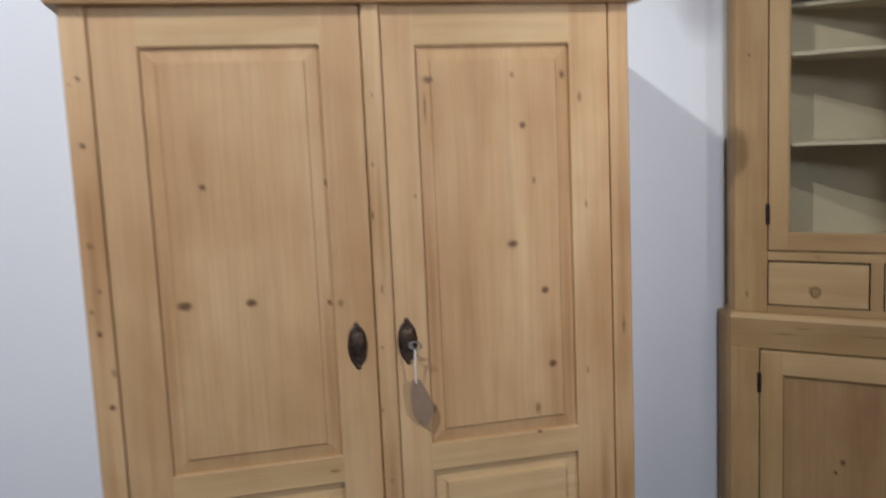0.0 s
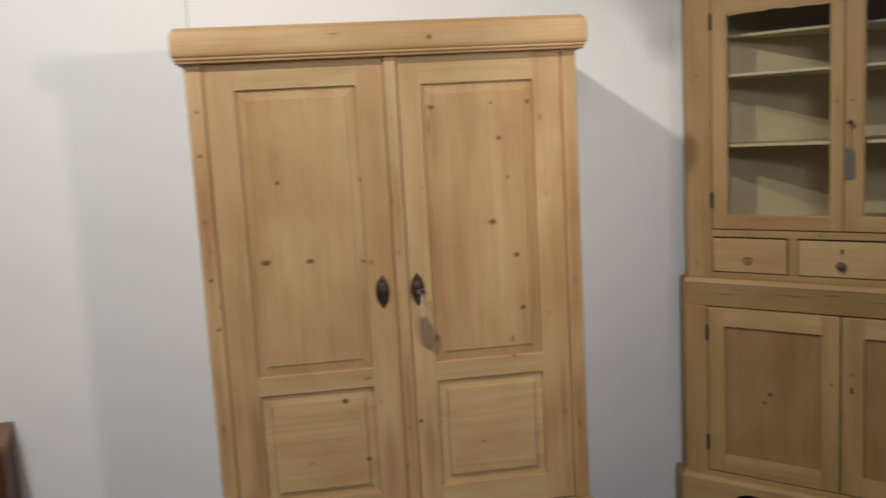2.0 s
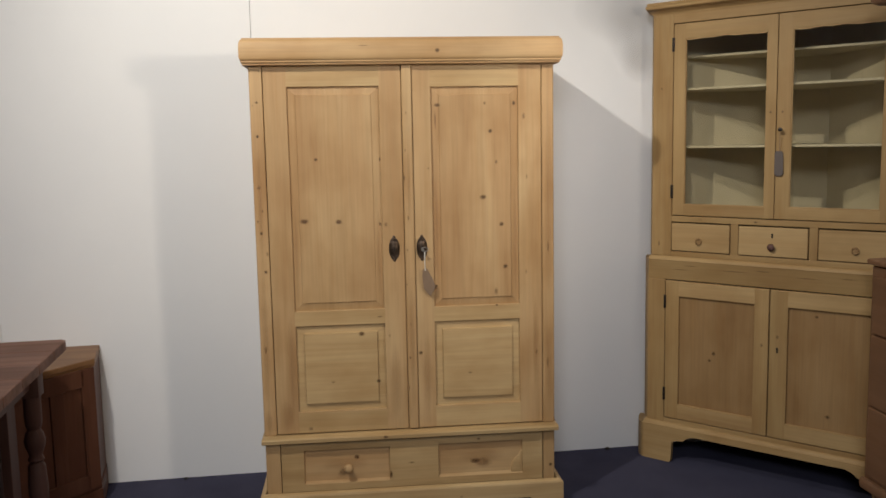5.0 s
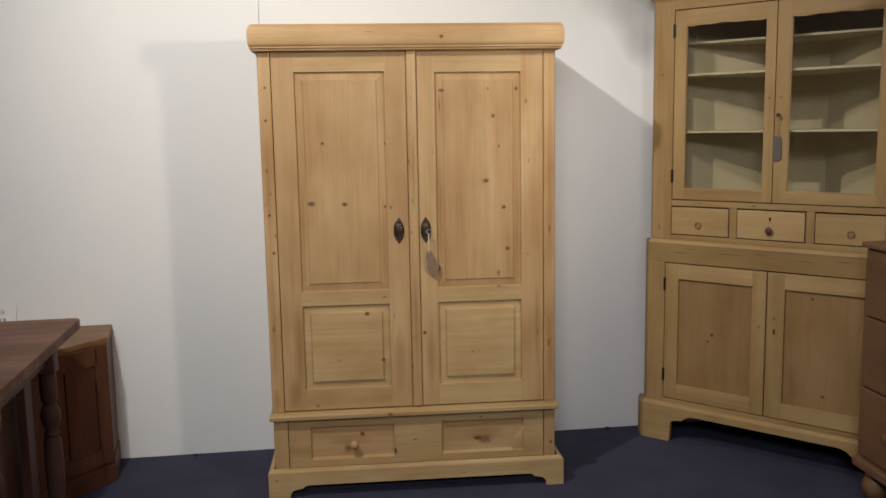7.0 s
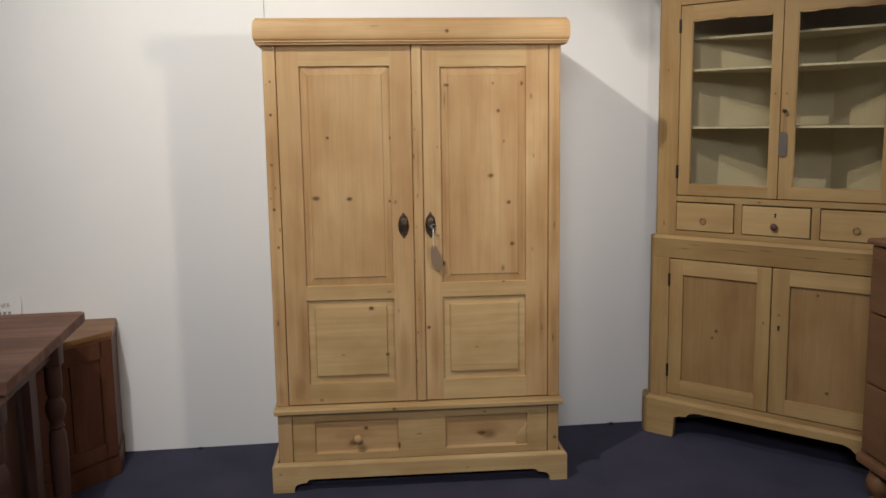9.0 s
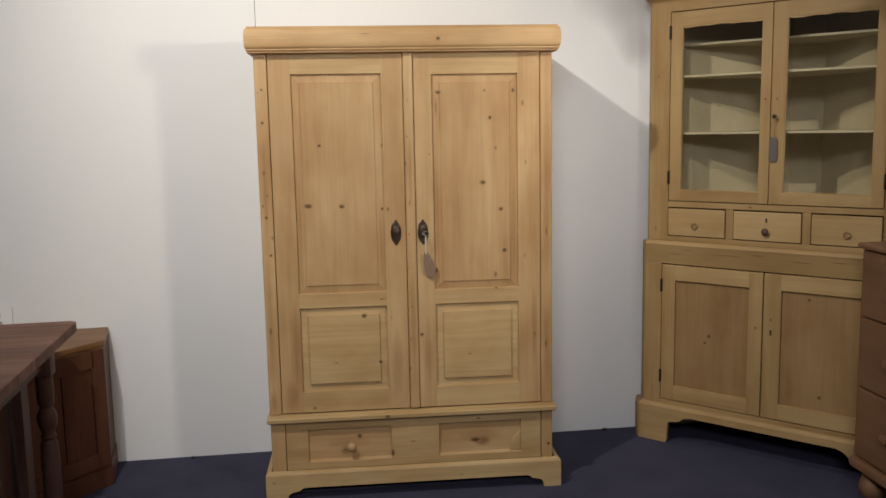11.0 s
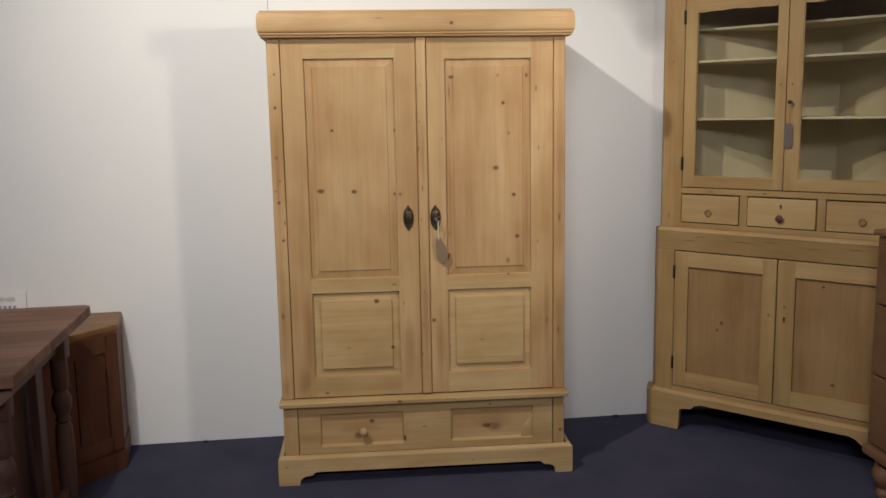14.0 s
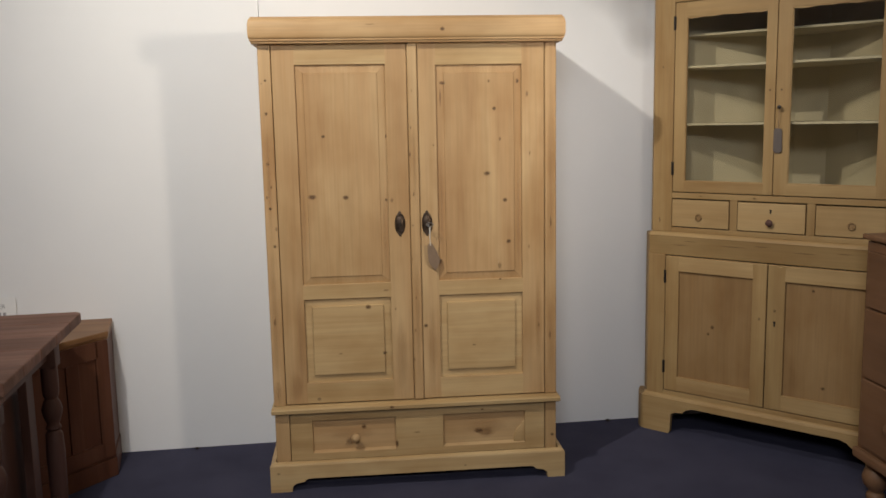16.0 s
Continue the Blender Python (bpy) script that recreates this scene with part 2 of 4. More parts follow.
def part(name, bm, material, parent=None, label="", smooth=0):
    me = bpy.data.meshes.new(name)
    bmesh.ops.recalc_face_normals(bm, faces=bm.faces)
    bm.to_mesh(me)
    bm.free()
    for mat in material if isinstance(material, (list, tuple)) else [material]:
        me.materials.append(mat)
    if smooth:
        for p in me.polygons:
            p.use_smooth = True
        me.set_sharp_from_angle(angle=radians(smooth))
    ob = new(name, me)
    if parent:
        ob.parent = parent
    if label:
        ob["label"] = label
    return ob


def absorb(bm, other):
    tmp = bpy.data.meshes.new("tmp")
    other.to_mesh(tmp)
    other.free()
    bm.from_mesh(tmp)
    bpy.data.meshes.remove(tmp)


def box(bm, x0, x1, y0, y1, z0, z1, b=0.002, mi=0, seg=2):
    o = bmesh.new()
    bmesh.ops.create_cube(o, size=1)
    for v in o.verts:
        v.co = ((x0 + x1) / 2 + v.co.x * (x1 - x0), (y0 + y1) / 2 + v.co.y * (y1 - y0), (z0 + z1) / 2 + v.co.z * (z1 - z0))
    if b:
        bmesh.ops.bevel(o, geom=list(o.edges), offset=b, segments=seg, affect="EDGES", profile=0.5)
    for f in o.faces:
        f.material_index = mi
    absorb(bm, o)
    return bm


def prism(bm, poly, place, a, b, mi=0, bevel=0.0):
    """A flat outline, pushed from depth a to depth b; place(p, q, depth) gives the point."""
    o = bmesh.new()
    lo = [o.verts.new(place(p, q, a)) for p, q in poly]
    hi = [o.verts.new(place(p, q, b)) for p, q in poly]
    n = len(poly)
    o.faces.new(lo)
    o.faces.new(hi[::-1])
    for i in range(n):
        o.faces.new((lo[i], lo[(i + 1) % n], hi[(i + 1) % n], hi[i]))
    if bevel:
        bmesh.ops.recalc_face_normals(o, faces=o.faces)
        bmesh.ops.bevel(o, geom=list(o.edges), offset=bevel, segments=2, affect="EDGES", profile=0.5)
    for f in o.faces:
        f.material_index = mi
    absorb(bm, o)
    return bm


def front(p, q, d):
    return (p, d, q)


def level(p, q, d):
    return (p, q, d)


def side(p, q, d):
    return (d, p, q)


def sweep(bm, plan, profile, mi=0, stretch=None):
    """A moulding along an open plan line, mitred at its corners; profile: (out, z), out to the right of the way."""
    o = bmesh.new()
    rows = []
    for i, p in enumerate(plan):
        p = Vector(p)
        dirs = []
        if i:
            dirs.append((p - Vector(plan[i - 1])).normalized())
        if i < len(plan) - 1:
            dirs.append((Vector(plan[i + 1]) - p).normalized())
        ns = [Vector((d.y, -d.x)) for d in dirs]
        n = sum(ns, Vector((0, 0))).normalized()
        n = n / max(0.3, n.dot(ns[0]))
        if stretch:
            n = Vector((n.x * stretch[0], n.y * stretch[1]))
        rows.append([o.verts.new((p.x + n.x * w, p.y + n.y * w, z)) for w, z in profile])
    k = len(profile)
    for a, b in zip(rows, rows[1:]):
        for j in range(k):
            o.faces.new((a[j], a[(j + 1) % k], b[(j + 1) % k], b[j]))
    o.faces.new(rows[0])
    o.faces.new(rows[-1][::-1])
    for f in o.faces:
        f.material_index = mi
    absorb(bm, o)
    return bm


def lathe(bm, profile, n=20, at=(0, 0, 0), axis="z", sx=1.0, sz=1.0):
    rows = []
    for r, h in profile:
        ring = []
        for i in range(n):
            a = 2 * math.pi * i / n
            if axis == "z":
                co = (at[0] + r * math.cos(a), at[1] + r * math.sin(a), at[2] + h)
            elif axis == "x":
                co = (at[0] + h, at[1] + r * math.cos(a), at[2] + r * math.sin(a))
            else:
                co = (at[0] + sx * r * math.cos(a), at[1] + h, at[2] + sz * r * math.sin(a))
            ring.append(bm.verts.new(co))
        rows.append(ring)
    for a, b in zip(rows, rows[1:]):
        for i in range(n):
            bm.faces.new((a[i], a[(i + 1) % n], b[(i + 1) % n], b[i]))
    bm.faces.new(rows[0])
    bm.faces.new(rows[-1][::-1])
    return bm


def tube(bm, pts, r=0.001, n=6):
    rows = []
    pts = [Vector(p) for p in pts]
    for i, p in enumerate(pts):
        d = (pts[min(i + 1, len(pts) - 1)] - pts[max(i - 1, 0)]).normalized()
        u = d.orthogonal().normalized()
        w = d.cross(u)
        rows.append([bm.verts.new(p + r * (math.cos(2 * math.pi * k / n) * u + math.sin(2 * math.pi * k / n) * w)) for k in range(n)])
    for a, b in zip(rows, rows[1:]):
        for i in range(n):
            bm.faces.new((a[i], a[(i + 1) % n], b[(i + 1) % n], b[i]))
    bm.faces.new(rows[0])
    bm.faces.new(rows[-1])
    return bm


def raised(x0, x1, z0, z1, rim, field, w, step=0.003):
    """A fielded panel: sloping margin of width w, then a small step up to the flat field."""
    bm = bmesh.new()
    rects = [(0, field + 0.025), (0, rim), (w, rim - step), (w + 0.002, field)]
    rings = [[bm.verts.new(c) for c in ((x0 + i, y, z0 + i), (x1 - i, y, z0 + i), (x1 - i, y, z1 - i), (x0 + i, y, z1 - i))] for i, y in rects]
    for a, b in zip(rings, rings[1:]):
        for k in range(4):
            bm.faces.new((a[k], a[(k + 1) % 4], b[(k + 1) % 4], b[k]))
    bm.faces.new(rings[-1])
    bm.faces.new(rings[0][::-1])
    return bm


def framing(x0, x1, px0, px1, zs, y0, y1, b):
    """A door frame in one piece: two stiles and the rails between them; zs: bottom, then each opening's ends, then top."""
    return lattice((x0, px0, px1, x1), zs, {(1, j) for j in range(1, len(zs) - 1, 2)}, {1}, y0, y1, b)


def lattice(xs, zs, holes, rails, y0, y1, b):
    """A flat frame in one piece on the cuts xs and zs, open at the cells in holes; columns in rails have level grain."""
    bm = bmesh.new()
    filled = sorted({(i, j) for i in range(len(xs) - 1) for j in range(len(zs) - 1)} - holes)
    vs = {}

    def vert(i, j, k):
        if (i, j, k) not in vs:
            vs[i, j, k] = bm.verts.new((xs[i], (y0, y1)[k], zs[j]))
        return vs[i, j, k]

    for i, j in filled:
        mi = 1 if i in rails else 0
        for k in (0, 1):
            bm.faces.new([vert(i, j, k), vert(i + 1, j, k), vert(i + 1, j + 1, k), vert(i, j + 1, k)]).material_index = mi
        for (a, c), (di, dj) in ((((i, j), (i + 1, j)), (0, -1)), (((i, j + 1), (i + 1, j + 1)), (0, 1)), (((i, j), (i, j + 1)), (-1, 0)), (((i + 1, j), (i + 1, j + 1)), (1, 0))):
            if (i + di, j + dj) not in filled:
                bm.faces.new([vert(*a, 0), vert(*c, 0), vert(*c, 1), vert(*a, 1)]).material_index = mi
    bmesh.ops.recalc_face_normals(bm, faces=bm.faces)
    rim = [e for e in bm.edges if len(e.link_faces) == 2 and e.calc_face_angle() > 1]
    bmesh.ops.bevel(bm, geom=rim, offset=b, segments=2, affect="EDGES", profile=0.5)
    return bm


def knot(parent, x, z, y, w=0.022, h=0.018, soft=False, tilt=0.0, name="knot", stain=None):
    bm = bmesh.new()
    c = bm.verts.new((x, y, z))
    ring = []
    for i in range(16):
        a = 2 * math.pi * i / 16
        p, q = w * math.cos(a), h * math.sin(a)
        ring.append(bm.verts.new((x + p * math.cos(tilt) - q * math.sin(tilt), y, z + p * math.sin(tilt) + q * math.cos(tilt))))
    for i in range(16):
        bm.faces.new((c, ring[i], ring[(i + 1) % 16]))
    ob = part(name, bm, stain or (knot_soft if soft else knot_m), parent, "" if stain else "pale knot in the pine" if soft else "dark brown knot in the pine")
    return ob


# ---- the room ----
# soft grey ellipses on the back wall: x, z, half width, half height, tilt
PATCHES = ((1.10, 2.13, 0.30, 0.19, 0.3), (1.17, 2.03, 0.19, 0.24, -0.4), (1.19, 1.90, 0.13, 0.15, 0.2))
WALL_TURN = math.degrees(math.atan(0.0415))
WALL = pose(0, 0.587, 0, 0, 0, WALL_TURN)

bm = bmesh.new()
box(bm, -2.6, 2.8, -6.6, 1.0, -0.08, 0.0, 0)
tagged(part("floor", bm, carpet_m), "dark navy blue carpet with short pile", "floor", kind="structure")

wall = thing("wall_back", "white painted board wall with a fine upright joint", "wall", WALL, kind="structure")
bm = bmesh.new()
box(bm, -2.6, -0.6195, 0.0, 0.03, 0.0, 3.5, 0.0008)
part("wall_panel", bm, wall_m, wall)
bm = bmesh.new()
box(bm, -0.6175, 2.8, 0.0, 0.03, 0.0, 3.5, 0.0008)
part("wall_panel", bm, wall_m, wall)
bm = bmesh.new()
box(bm, -2.6, 2.8, 0.032, 0.10, 0.0, 3.5, 0)
part("wall_backing", bm, wall_m, wall)

for i, (x, z, w, h, tilt) in enumerate(PATCHES):
    knot(wall, x, z, -0.001 - 0.0012 * i, w, h, True, tilt, "smudge", wall_patch)

# walls added to close the room, coloured dark to cut bounced light
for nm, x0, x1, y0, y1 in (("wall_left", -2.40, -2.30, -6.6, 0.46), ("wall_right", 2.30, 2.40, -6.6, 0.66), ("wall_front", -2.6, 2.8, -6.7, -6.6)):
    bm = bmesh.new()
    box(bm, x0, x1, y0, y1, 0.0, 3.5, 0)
    tagged(part(nm, bm, closing_wall), "plain added wall, coloured dark to cut bounced light", "wall", kind="structure")

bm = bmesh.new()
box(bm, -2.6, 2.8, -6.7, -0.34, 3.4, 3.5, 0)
# unseen low part, added so that its edge shades the top of the back wall
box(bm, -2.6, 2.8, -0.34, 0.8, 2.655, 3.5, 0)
tagged(part("ceiling", bm, plaster), "plain ceiling with an unseen low part added to shade the wall", "ceiling", kind="structure")


# ---- the wardrobe ----
wardrobe = thing("wardrobe", "waxed knotty pine two-door wardrobe with rounded cornice on blue carpet", "wardrobe")
BL, BR, BACK = -0.574, 0.622, 0.535

bm = bmesh.new()
box(bm, BL, BL + 0.022, 0.022, BACK, 0.06, 1.85, 0.001)
box(bm, BR - 0.022, BR, 0.022, BACK, 0.06, 1.85, 0.001)
box(bm, BL + 0.022, BR - 0.022, BACK - 0.012, BACK, 0.06, 1.85, 0)
box(bm, BL + 0.022, BR - 0.022, 0.03, BACK - 0.012, 0.34, 0.36, 0)
box(bm, BL + 0.001, BR - 0.001, 0.03, BACK - 0.001, 1.851, 1.905, 0.001, 1)
part("carcass", bm, [pine_v, pine_h], wardrobe)

for x0, x1 in ((BL, -0.5235), (0.5735, BR)):
    bm = bmesh.new()
    box(bm, x0, x1, -0.002, 0.021, 0.362, 1.85, 0.005)
    part("pilaster", bm, pine_v, wardrobe)
    bm = bmesh.new()
    box(bm, x0 + 0.002 if x0 < 0 else x0, -0.5135 if x0 < 0 else x1 - 0.002, -0.004, 0.021, 0.11, 0.329, 0.003)
    part("lower_pilaster", bm, pine_v, wardrobe)


def arc(cx, cz, rx, rz, a0, a1, n):
    return [(cx + rx * math.cos(radians(a0 + (a1 - a0) * i / n)), cz + rz * math.sin(radians(a0 + (a1 - a0) * i / n))) for i in range(n + 1)]


# rounded cornice: thumb moulding over a bead and a fillet
bm = bmesh.new()
profile = [(-0.01, 1.836), (0.034, 1.836), (0.0385, 1.8375), (0.040, 1.8405), (0.0385, 1.8435), (0.0385, 1.845), (0.047, 1.846), (0.0485, 1.849), (0.047, 1.852), (0.0475, 1.8535)]
profile += [(0.0525, 1.856), (0.0560, 1.862), (0.0576, 1.870), (0.0580, 1.880), (0.0580, 1.898), (0.0570, 1.911), (0.0535, 1.922), (0.048, 1.929), (0.041, 1.933), (0.037, 1.9335), (0.037, 1.939), (-0.01, 1.939)]
sweep(bm, [(BL, BACK), (BL, 0.0), (BR, 0.0), (BR, BACK)], profile, 0, (0.5, 0.75))
box(bm, BL + 0.006, BR - 0.006, 0.012, BACK - 0.002, 1.908, 1.936, 0.001)
cornice = part("cornice", bm, pine_h, wardrobe, "rounded pine cornice with a bead below", 40)


def panel_door(parent, name, x0, x1, px0, px1, z0=0.367, z1=1.838, zs=(0.455, 0.808, 0.870, 1.755)):
    bm = framing(x0, x1, px0, px1, (z0, *zs, z1), 0.0, 0.024, 0.0022)
    d = part(name, bm, [pine_v, pine_r], parent)
    part("panel", raised(px0, px1, zs[2], zs[3], 0.0110, 0.0015, 0.031, 0.0060), pine_v, d, "fielded pine panel")
    part("panel", raised(px0, px1, zs[0], zs[1], 0.0135, 0.0015, 0.031, 0.0022), pine_r, d, "short fielded pine panel")
    return d


door_l = panel_door(wardrobe, "door", -0.521, 0.012, -0.432, -0.075)
door_r = panel_door(wardrobe, "door", 0.0545, 0.571, 0.128, 0.478, zs=(0.455, 0.807, 0.870, 1.749))
bm = bmesh.new()
box(bm, 0.0135, 0.053, -0.010, 0.020, 0.367, 1.838, 0.005)
part("cover_strip", bm, pine_v, door_l, "rounded upright strip between the doors")


def escutcheon(parent, x, z):
    bm = bmesh.new()
    lathe(bm, [(0.0215, 0.0), (0.0215, -0.003), (0.019, -0.0045), (0.017, -0.003), (0.012, -0.006), (0.006, -0.0075), (0.001, -0.0075)], 28, (x, 0, z), "y", 1.0, 2.15)
    for s in (-1, 1):
        lathe(bm, [(0.006, 0.0), (0.006, -0.003), (0.002, -0.0045)], 12, (x, 0, z + s * 0.0465), "y")
        lathe(bm, [(0.004, -0.003), (0.003, -0.006), (0.001, -0.007)], 10, (x, 0, z + s * 0.03), "y")
    e = part("escutcheon", bm, brass, parent, "oval dark brass lock plate", 50)
    bm = bmesh.new()
    prism(bm, [(x + p, z + q) for p, q in arc(0, 0.004, 0.0028, 0.0028, -50, 230, 10) + [(-0.002, -0.011), (0.002, -0.011)]], front, -0.0085, -0.004)
    part("keyhole", bm, hole, e)
    return e


escutcheon(door_l, -0.0295, 1.113)
esc_r = escutcheon(door_r, 0.0815, 1.1125)

# drawer with two sunk panels
z0, z1 = 0.119, 0.327
xs = (-0.511, -0.419, -0.070, 0.132, 0.484, 0.570)
bm = lattice(xs, (z0, 0.150, 0.291, z1), {(1, 1), (3, 1)}, set(), -0.001, 0.018, 0.0015)
drawer = part("drawer", bm, pine_r, wardrobe)
# worn, uneven end of a sunk panel
bm = bmesh.new()
prism(bm, [(0.4845, 0.246), (0.479, 0.245), (0.470, 0.226), (0.452, 0.212), (0.441, 0.194), (0.436, 0.168), (0.437, 0.1495), (0.4845, 0.1495)], front, 0.0035, 0.015, 0, 0.004)
part("worn_corner", bm, pine_r, drawer, "", 60)
for a, b in zip(xs[1::2], xs[2::2]):
    bm = bmesh.new()
    rows = [[bm.verts.new(c) for c in ((a + i * 0.3, y, 0.150 + i), (b - i * 0.3, y, 0.150 + i), (b - i * 0.2, y, 0.291 - i * 0.05), (a + i * 0.2, y, 0.291 - i * 0.05))] for i, y in ((0, 0.016), (0, 0.0), (0.008, 0.012))]
    for lo, hi in zip(rows, rows[1:]):
        for k in range(4):
            bm.faces.new((lo[k], lo[(k + 1) % 4], hi[(k + 1) % 4], hi[k]))
    bm.faces.new(rows[2])
    bm.faces.new(rows[0])
    part("panel", bm, pine_h, drawer, "sunk drawer panel with a bevelled lower edge")
bm = bmesh.new()
lathe(bm, [(0.008, 0.012), (0.009, -0.006), (0.015, -0.012), (0.0185, -0.020), (0.017, -0.027), (0.010, -0.031), (0.002, -0.032)], 20, (-0.240, 0, 0.215), "y")
part("knob", bm, pine_h, drawer, "turned pine drawer knob", 50)

# ledge over the drawer and bracket plinth
bm = bmesh.new()
sweep(bm, [(BL, BACK), (BL, 0.0), (BR, 0.0), (BR, BACK)], [(-0.012, 0.330), (0.012, 0.330), (0.020, 0.336), (0.021, 0.350), (0.017, 0.358), (0.006, 0.362), (-0.012, 0.362)], 0, (0.5, 1.6))
part("ledge", bm, pine_r, wardrobe, "rounded ledge moulding over the drawer", 40)

FL, FR = -0.599, 0.651
bm = bmesh.new()
outline = [(FL, 0), (FL + 0.088, 0), (FL + 0.090, 0.024)] + arc(FL + 0.122, 0.012, 0.032, 0.026, 160, 92, 5) + [(FL + 0.140, 0.041)]
outline += arc(FL + 0.165, 0.042, 0.022, 0.012, 180, 100, 4) + [(FL + 0.18, 0.0545), (FR - 0.165, 0.0545)]
outline += arc(FR - 0.150, 0.042, 0.022, 0.012, 80, 0, 4) + [(FR - 0.118, 0.040)] + arc(FR - 0.107, 0.012, 0.032, 0.026, 88, 20, 5) + [(FR - 0.076, 0.022), (FR - 0.074, 0)]
outline += [(FR, 0), (FR, 0.112), (FL, 0.112)]
prism(bm, outline, front, -0.037, -0.005, 0, 0.0)
for x0, x1 in ((FL, FL + 0.022), (FR - 0.022, FR)):
    prism(bm, [(-0.0365, 0), (0.06, 0), (0.065, 0.03), (0.12, 0.052), (0.40, 0.052), (0.455, 0.03), (0.46, 0), (BACK, 0), (BACK, 0.1115), (-0.0365, 0.1115)], side, x0 + 0.0004, x1 - 0.0004, 1)
sweep(bm, [(FL + 0.022, BACK), (FL + 0.022, -0.015), (FR - 0.022, -0.015), (FR - 0.022, BACK)], [(0, 0.1125), (0.0205, 0.1125), (0.018, 0.118), (0.006, 0.124), (0, 0.124)])
part("plinth", bm, [pine_r, pine_d], wardrobe, "bracket-footed pine plinth")
bm = bmesh.new()
box(bm, BL + 0.03, BR - 0.03, 0.02, BACK - 0.02, 0.09, 0.11, 0)
part("base_board", bm, pine_h, wardrobe)

# knots of the wardrobe: x, z, half width, half height, soft
for x, z, w, h, s in ((0.154, 1.678, 0.018, 0.011, 0), (0.365, 1.573, 0.012, 0.012, 0), (0.333, 1.310, 0.020, 0.015, 0), (0.407, 1.199, 0.015, 0.013, 0),
                      (0.421, 1.026, 0.015, 0.014, 0), (0.344, 1.683, 0.009, 0.010, 1), (0.388, 1.450, 0.008, 0.013, 1), (0.382, 0.925, 0.012, 0.022, 1),
                      (-0.382, 1.231, 0.026, 0.015, 0), (-0.247, 1.226, 0.018, 0.014, 0), (-0.329, 1.473, 0.011, 0.010, 0),
                      (-0.170, 0.770, 0.018, 0.015, 0), (-0.290, 0.575, 0.014, 0.005, 1), (0.27, 0.59, 0.012, 0.006, 1)):
    knot(door_l if x < 0 else door_r, x, z, 0.0009, w, h, bool(s))
for x, z, w, h, s in ((0.462, 1.682, 0.010, 0.014, 0), (0.146, 1.62, 0.006, 0.05, 1)):
    knot(door_r, x, z, 0.0060, w, h, bool(s))
for x, z, w, h, s in ((-0.106, 0.572, 0.014, 0.012, 0), (-0.083, 1.213, 0.008, 0.008, 0)):
    knot(door_l, x, z, 0.0003 if z < 1 else 0.0052, w, h, bool(s))
for x, z, w, h, s in ((0.068, 0.681, 0.012, 0.012, 0), (0.132, 0.952, 0.016, 0.018, 0), (0.384, 0.868, 0.010, 0.006, 0), (0.114, 1.43, 0.006, 0.006, 1), (0.50, 1.63, 0.01, 0.02, 1),
                      (-0.060, 1.21, 0.010, 0.014, 1), (-0.386, 0.385, 0.014, 0.012, 1), (-0.095, 0.838, 0.018, 0.006, 1), (-0.078, 1.47, 0.005, 0.014, 0)):
    knot(door_l if x < 0 else door_r, x, z, -0.0012, w, h, bool(s))
for x, z, w, h, s in ((-0.547, 1.697, 0.008, 0.008, 0), (-0.563, 1.686, 0.005, 0.005, 1), (-0.549, 1.567, 0.010, 0.010, 0), (-0.553, 1.368, 0.010, 0.010, 1), (-0.562, 1.235, 0.006, 0.010, 1),
                      (-0.550, 1.189, 0.009, 0.009, 0), (-0.530, 1.106, 0.008, 0.014, 1), (-0.539, 1.035, 0.010, 0.011, 0), (-0.542, 1.276, 0.006, 0.008, 1), (-0.535, 1.818, 0.005, 0.008, 1), (-0.553, 0.72, 0.008, 0.02, 1),
                      (0.598, 1.10, 0.006, 0.03, 1), (0.594, 0.62, 0.006, 0.025, 1)):
    knot(wardrobe, x, z, -0.0032, w, h, bool(s))
for x, z, w, h, s in ((0.155, 1.886, 0.014, 0.012, 0), (-0.13, 1.906, 0.03, 0.004, 1)):
    knot(cornice, x, z, -0.0442, w, h, bool(s))
for x, z, w, h, s in ((-0.205, 0.252, 0.016, 0.014, 0), (-0.26, 0.19, 0.03, 0.022, 1), (0.288, 0.208, 0.030, 0.016, 0), (0.32, 0.20, 0.05, 0.03, 1)):
    knot(drawer, x, z, 0.0105, w, h, bool(s))
for x, z, w, h, s in ((-0.066, 0.175, 0.010, 0.022, 0), (0.30, 0.306, 0.012, 0.006, 0), (0.02, 0.22, 0.02, 0.006, 1)):
    knot(drawer, x, z, -0.0022, w, h, bool(s))
knot(wardrobe, -0.085, 0.346, -0.036, 0.016, 0.010)
knot(wardrobe, -0.565, 0.082, -0.0390, 0.012, 0.008, True)
knot(wardrobe, 0.22, 0.075, -0.0390, 0.010, 0.006, True)
knot(wardrobe, 0.602, 0.18, -0.006, 0.012, 0.011)

rng = random.Random(7)
for i in range(9):
    knot(door_l, 0.017 + 0.006 * (i % 3), 0.55 + 0.14 * i + rng.uniform(-0.03, 0.03), -0.0112, rng.uniform(0.003, 0.006), rng.uniform(0.006, 0.018), i % 3 != 0)
for i in range(5):
    x, z = rng.choice((-0.49, -0.46, -0.05, 0.09, 0.51, 0.545)), rng.uniform(0.42, 1.78)
    knot(door_l if x < 0 else door_r, x + rng.uniform(-0.01, 0.01), z, -0.0012, rng.uniform(0.003, 0.006), rng.uniform(0.008, 0.022), True)

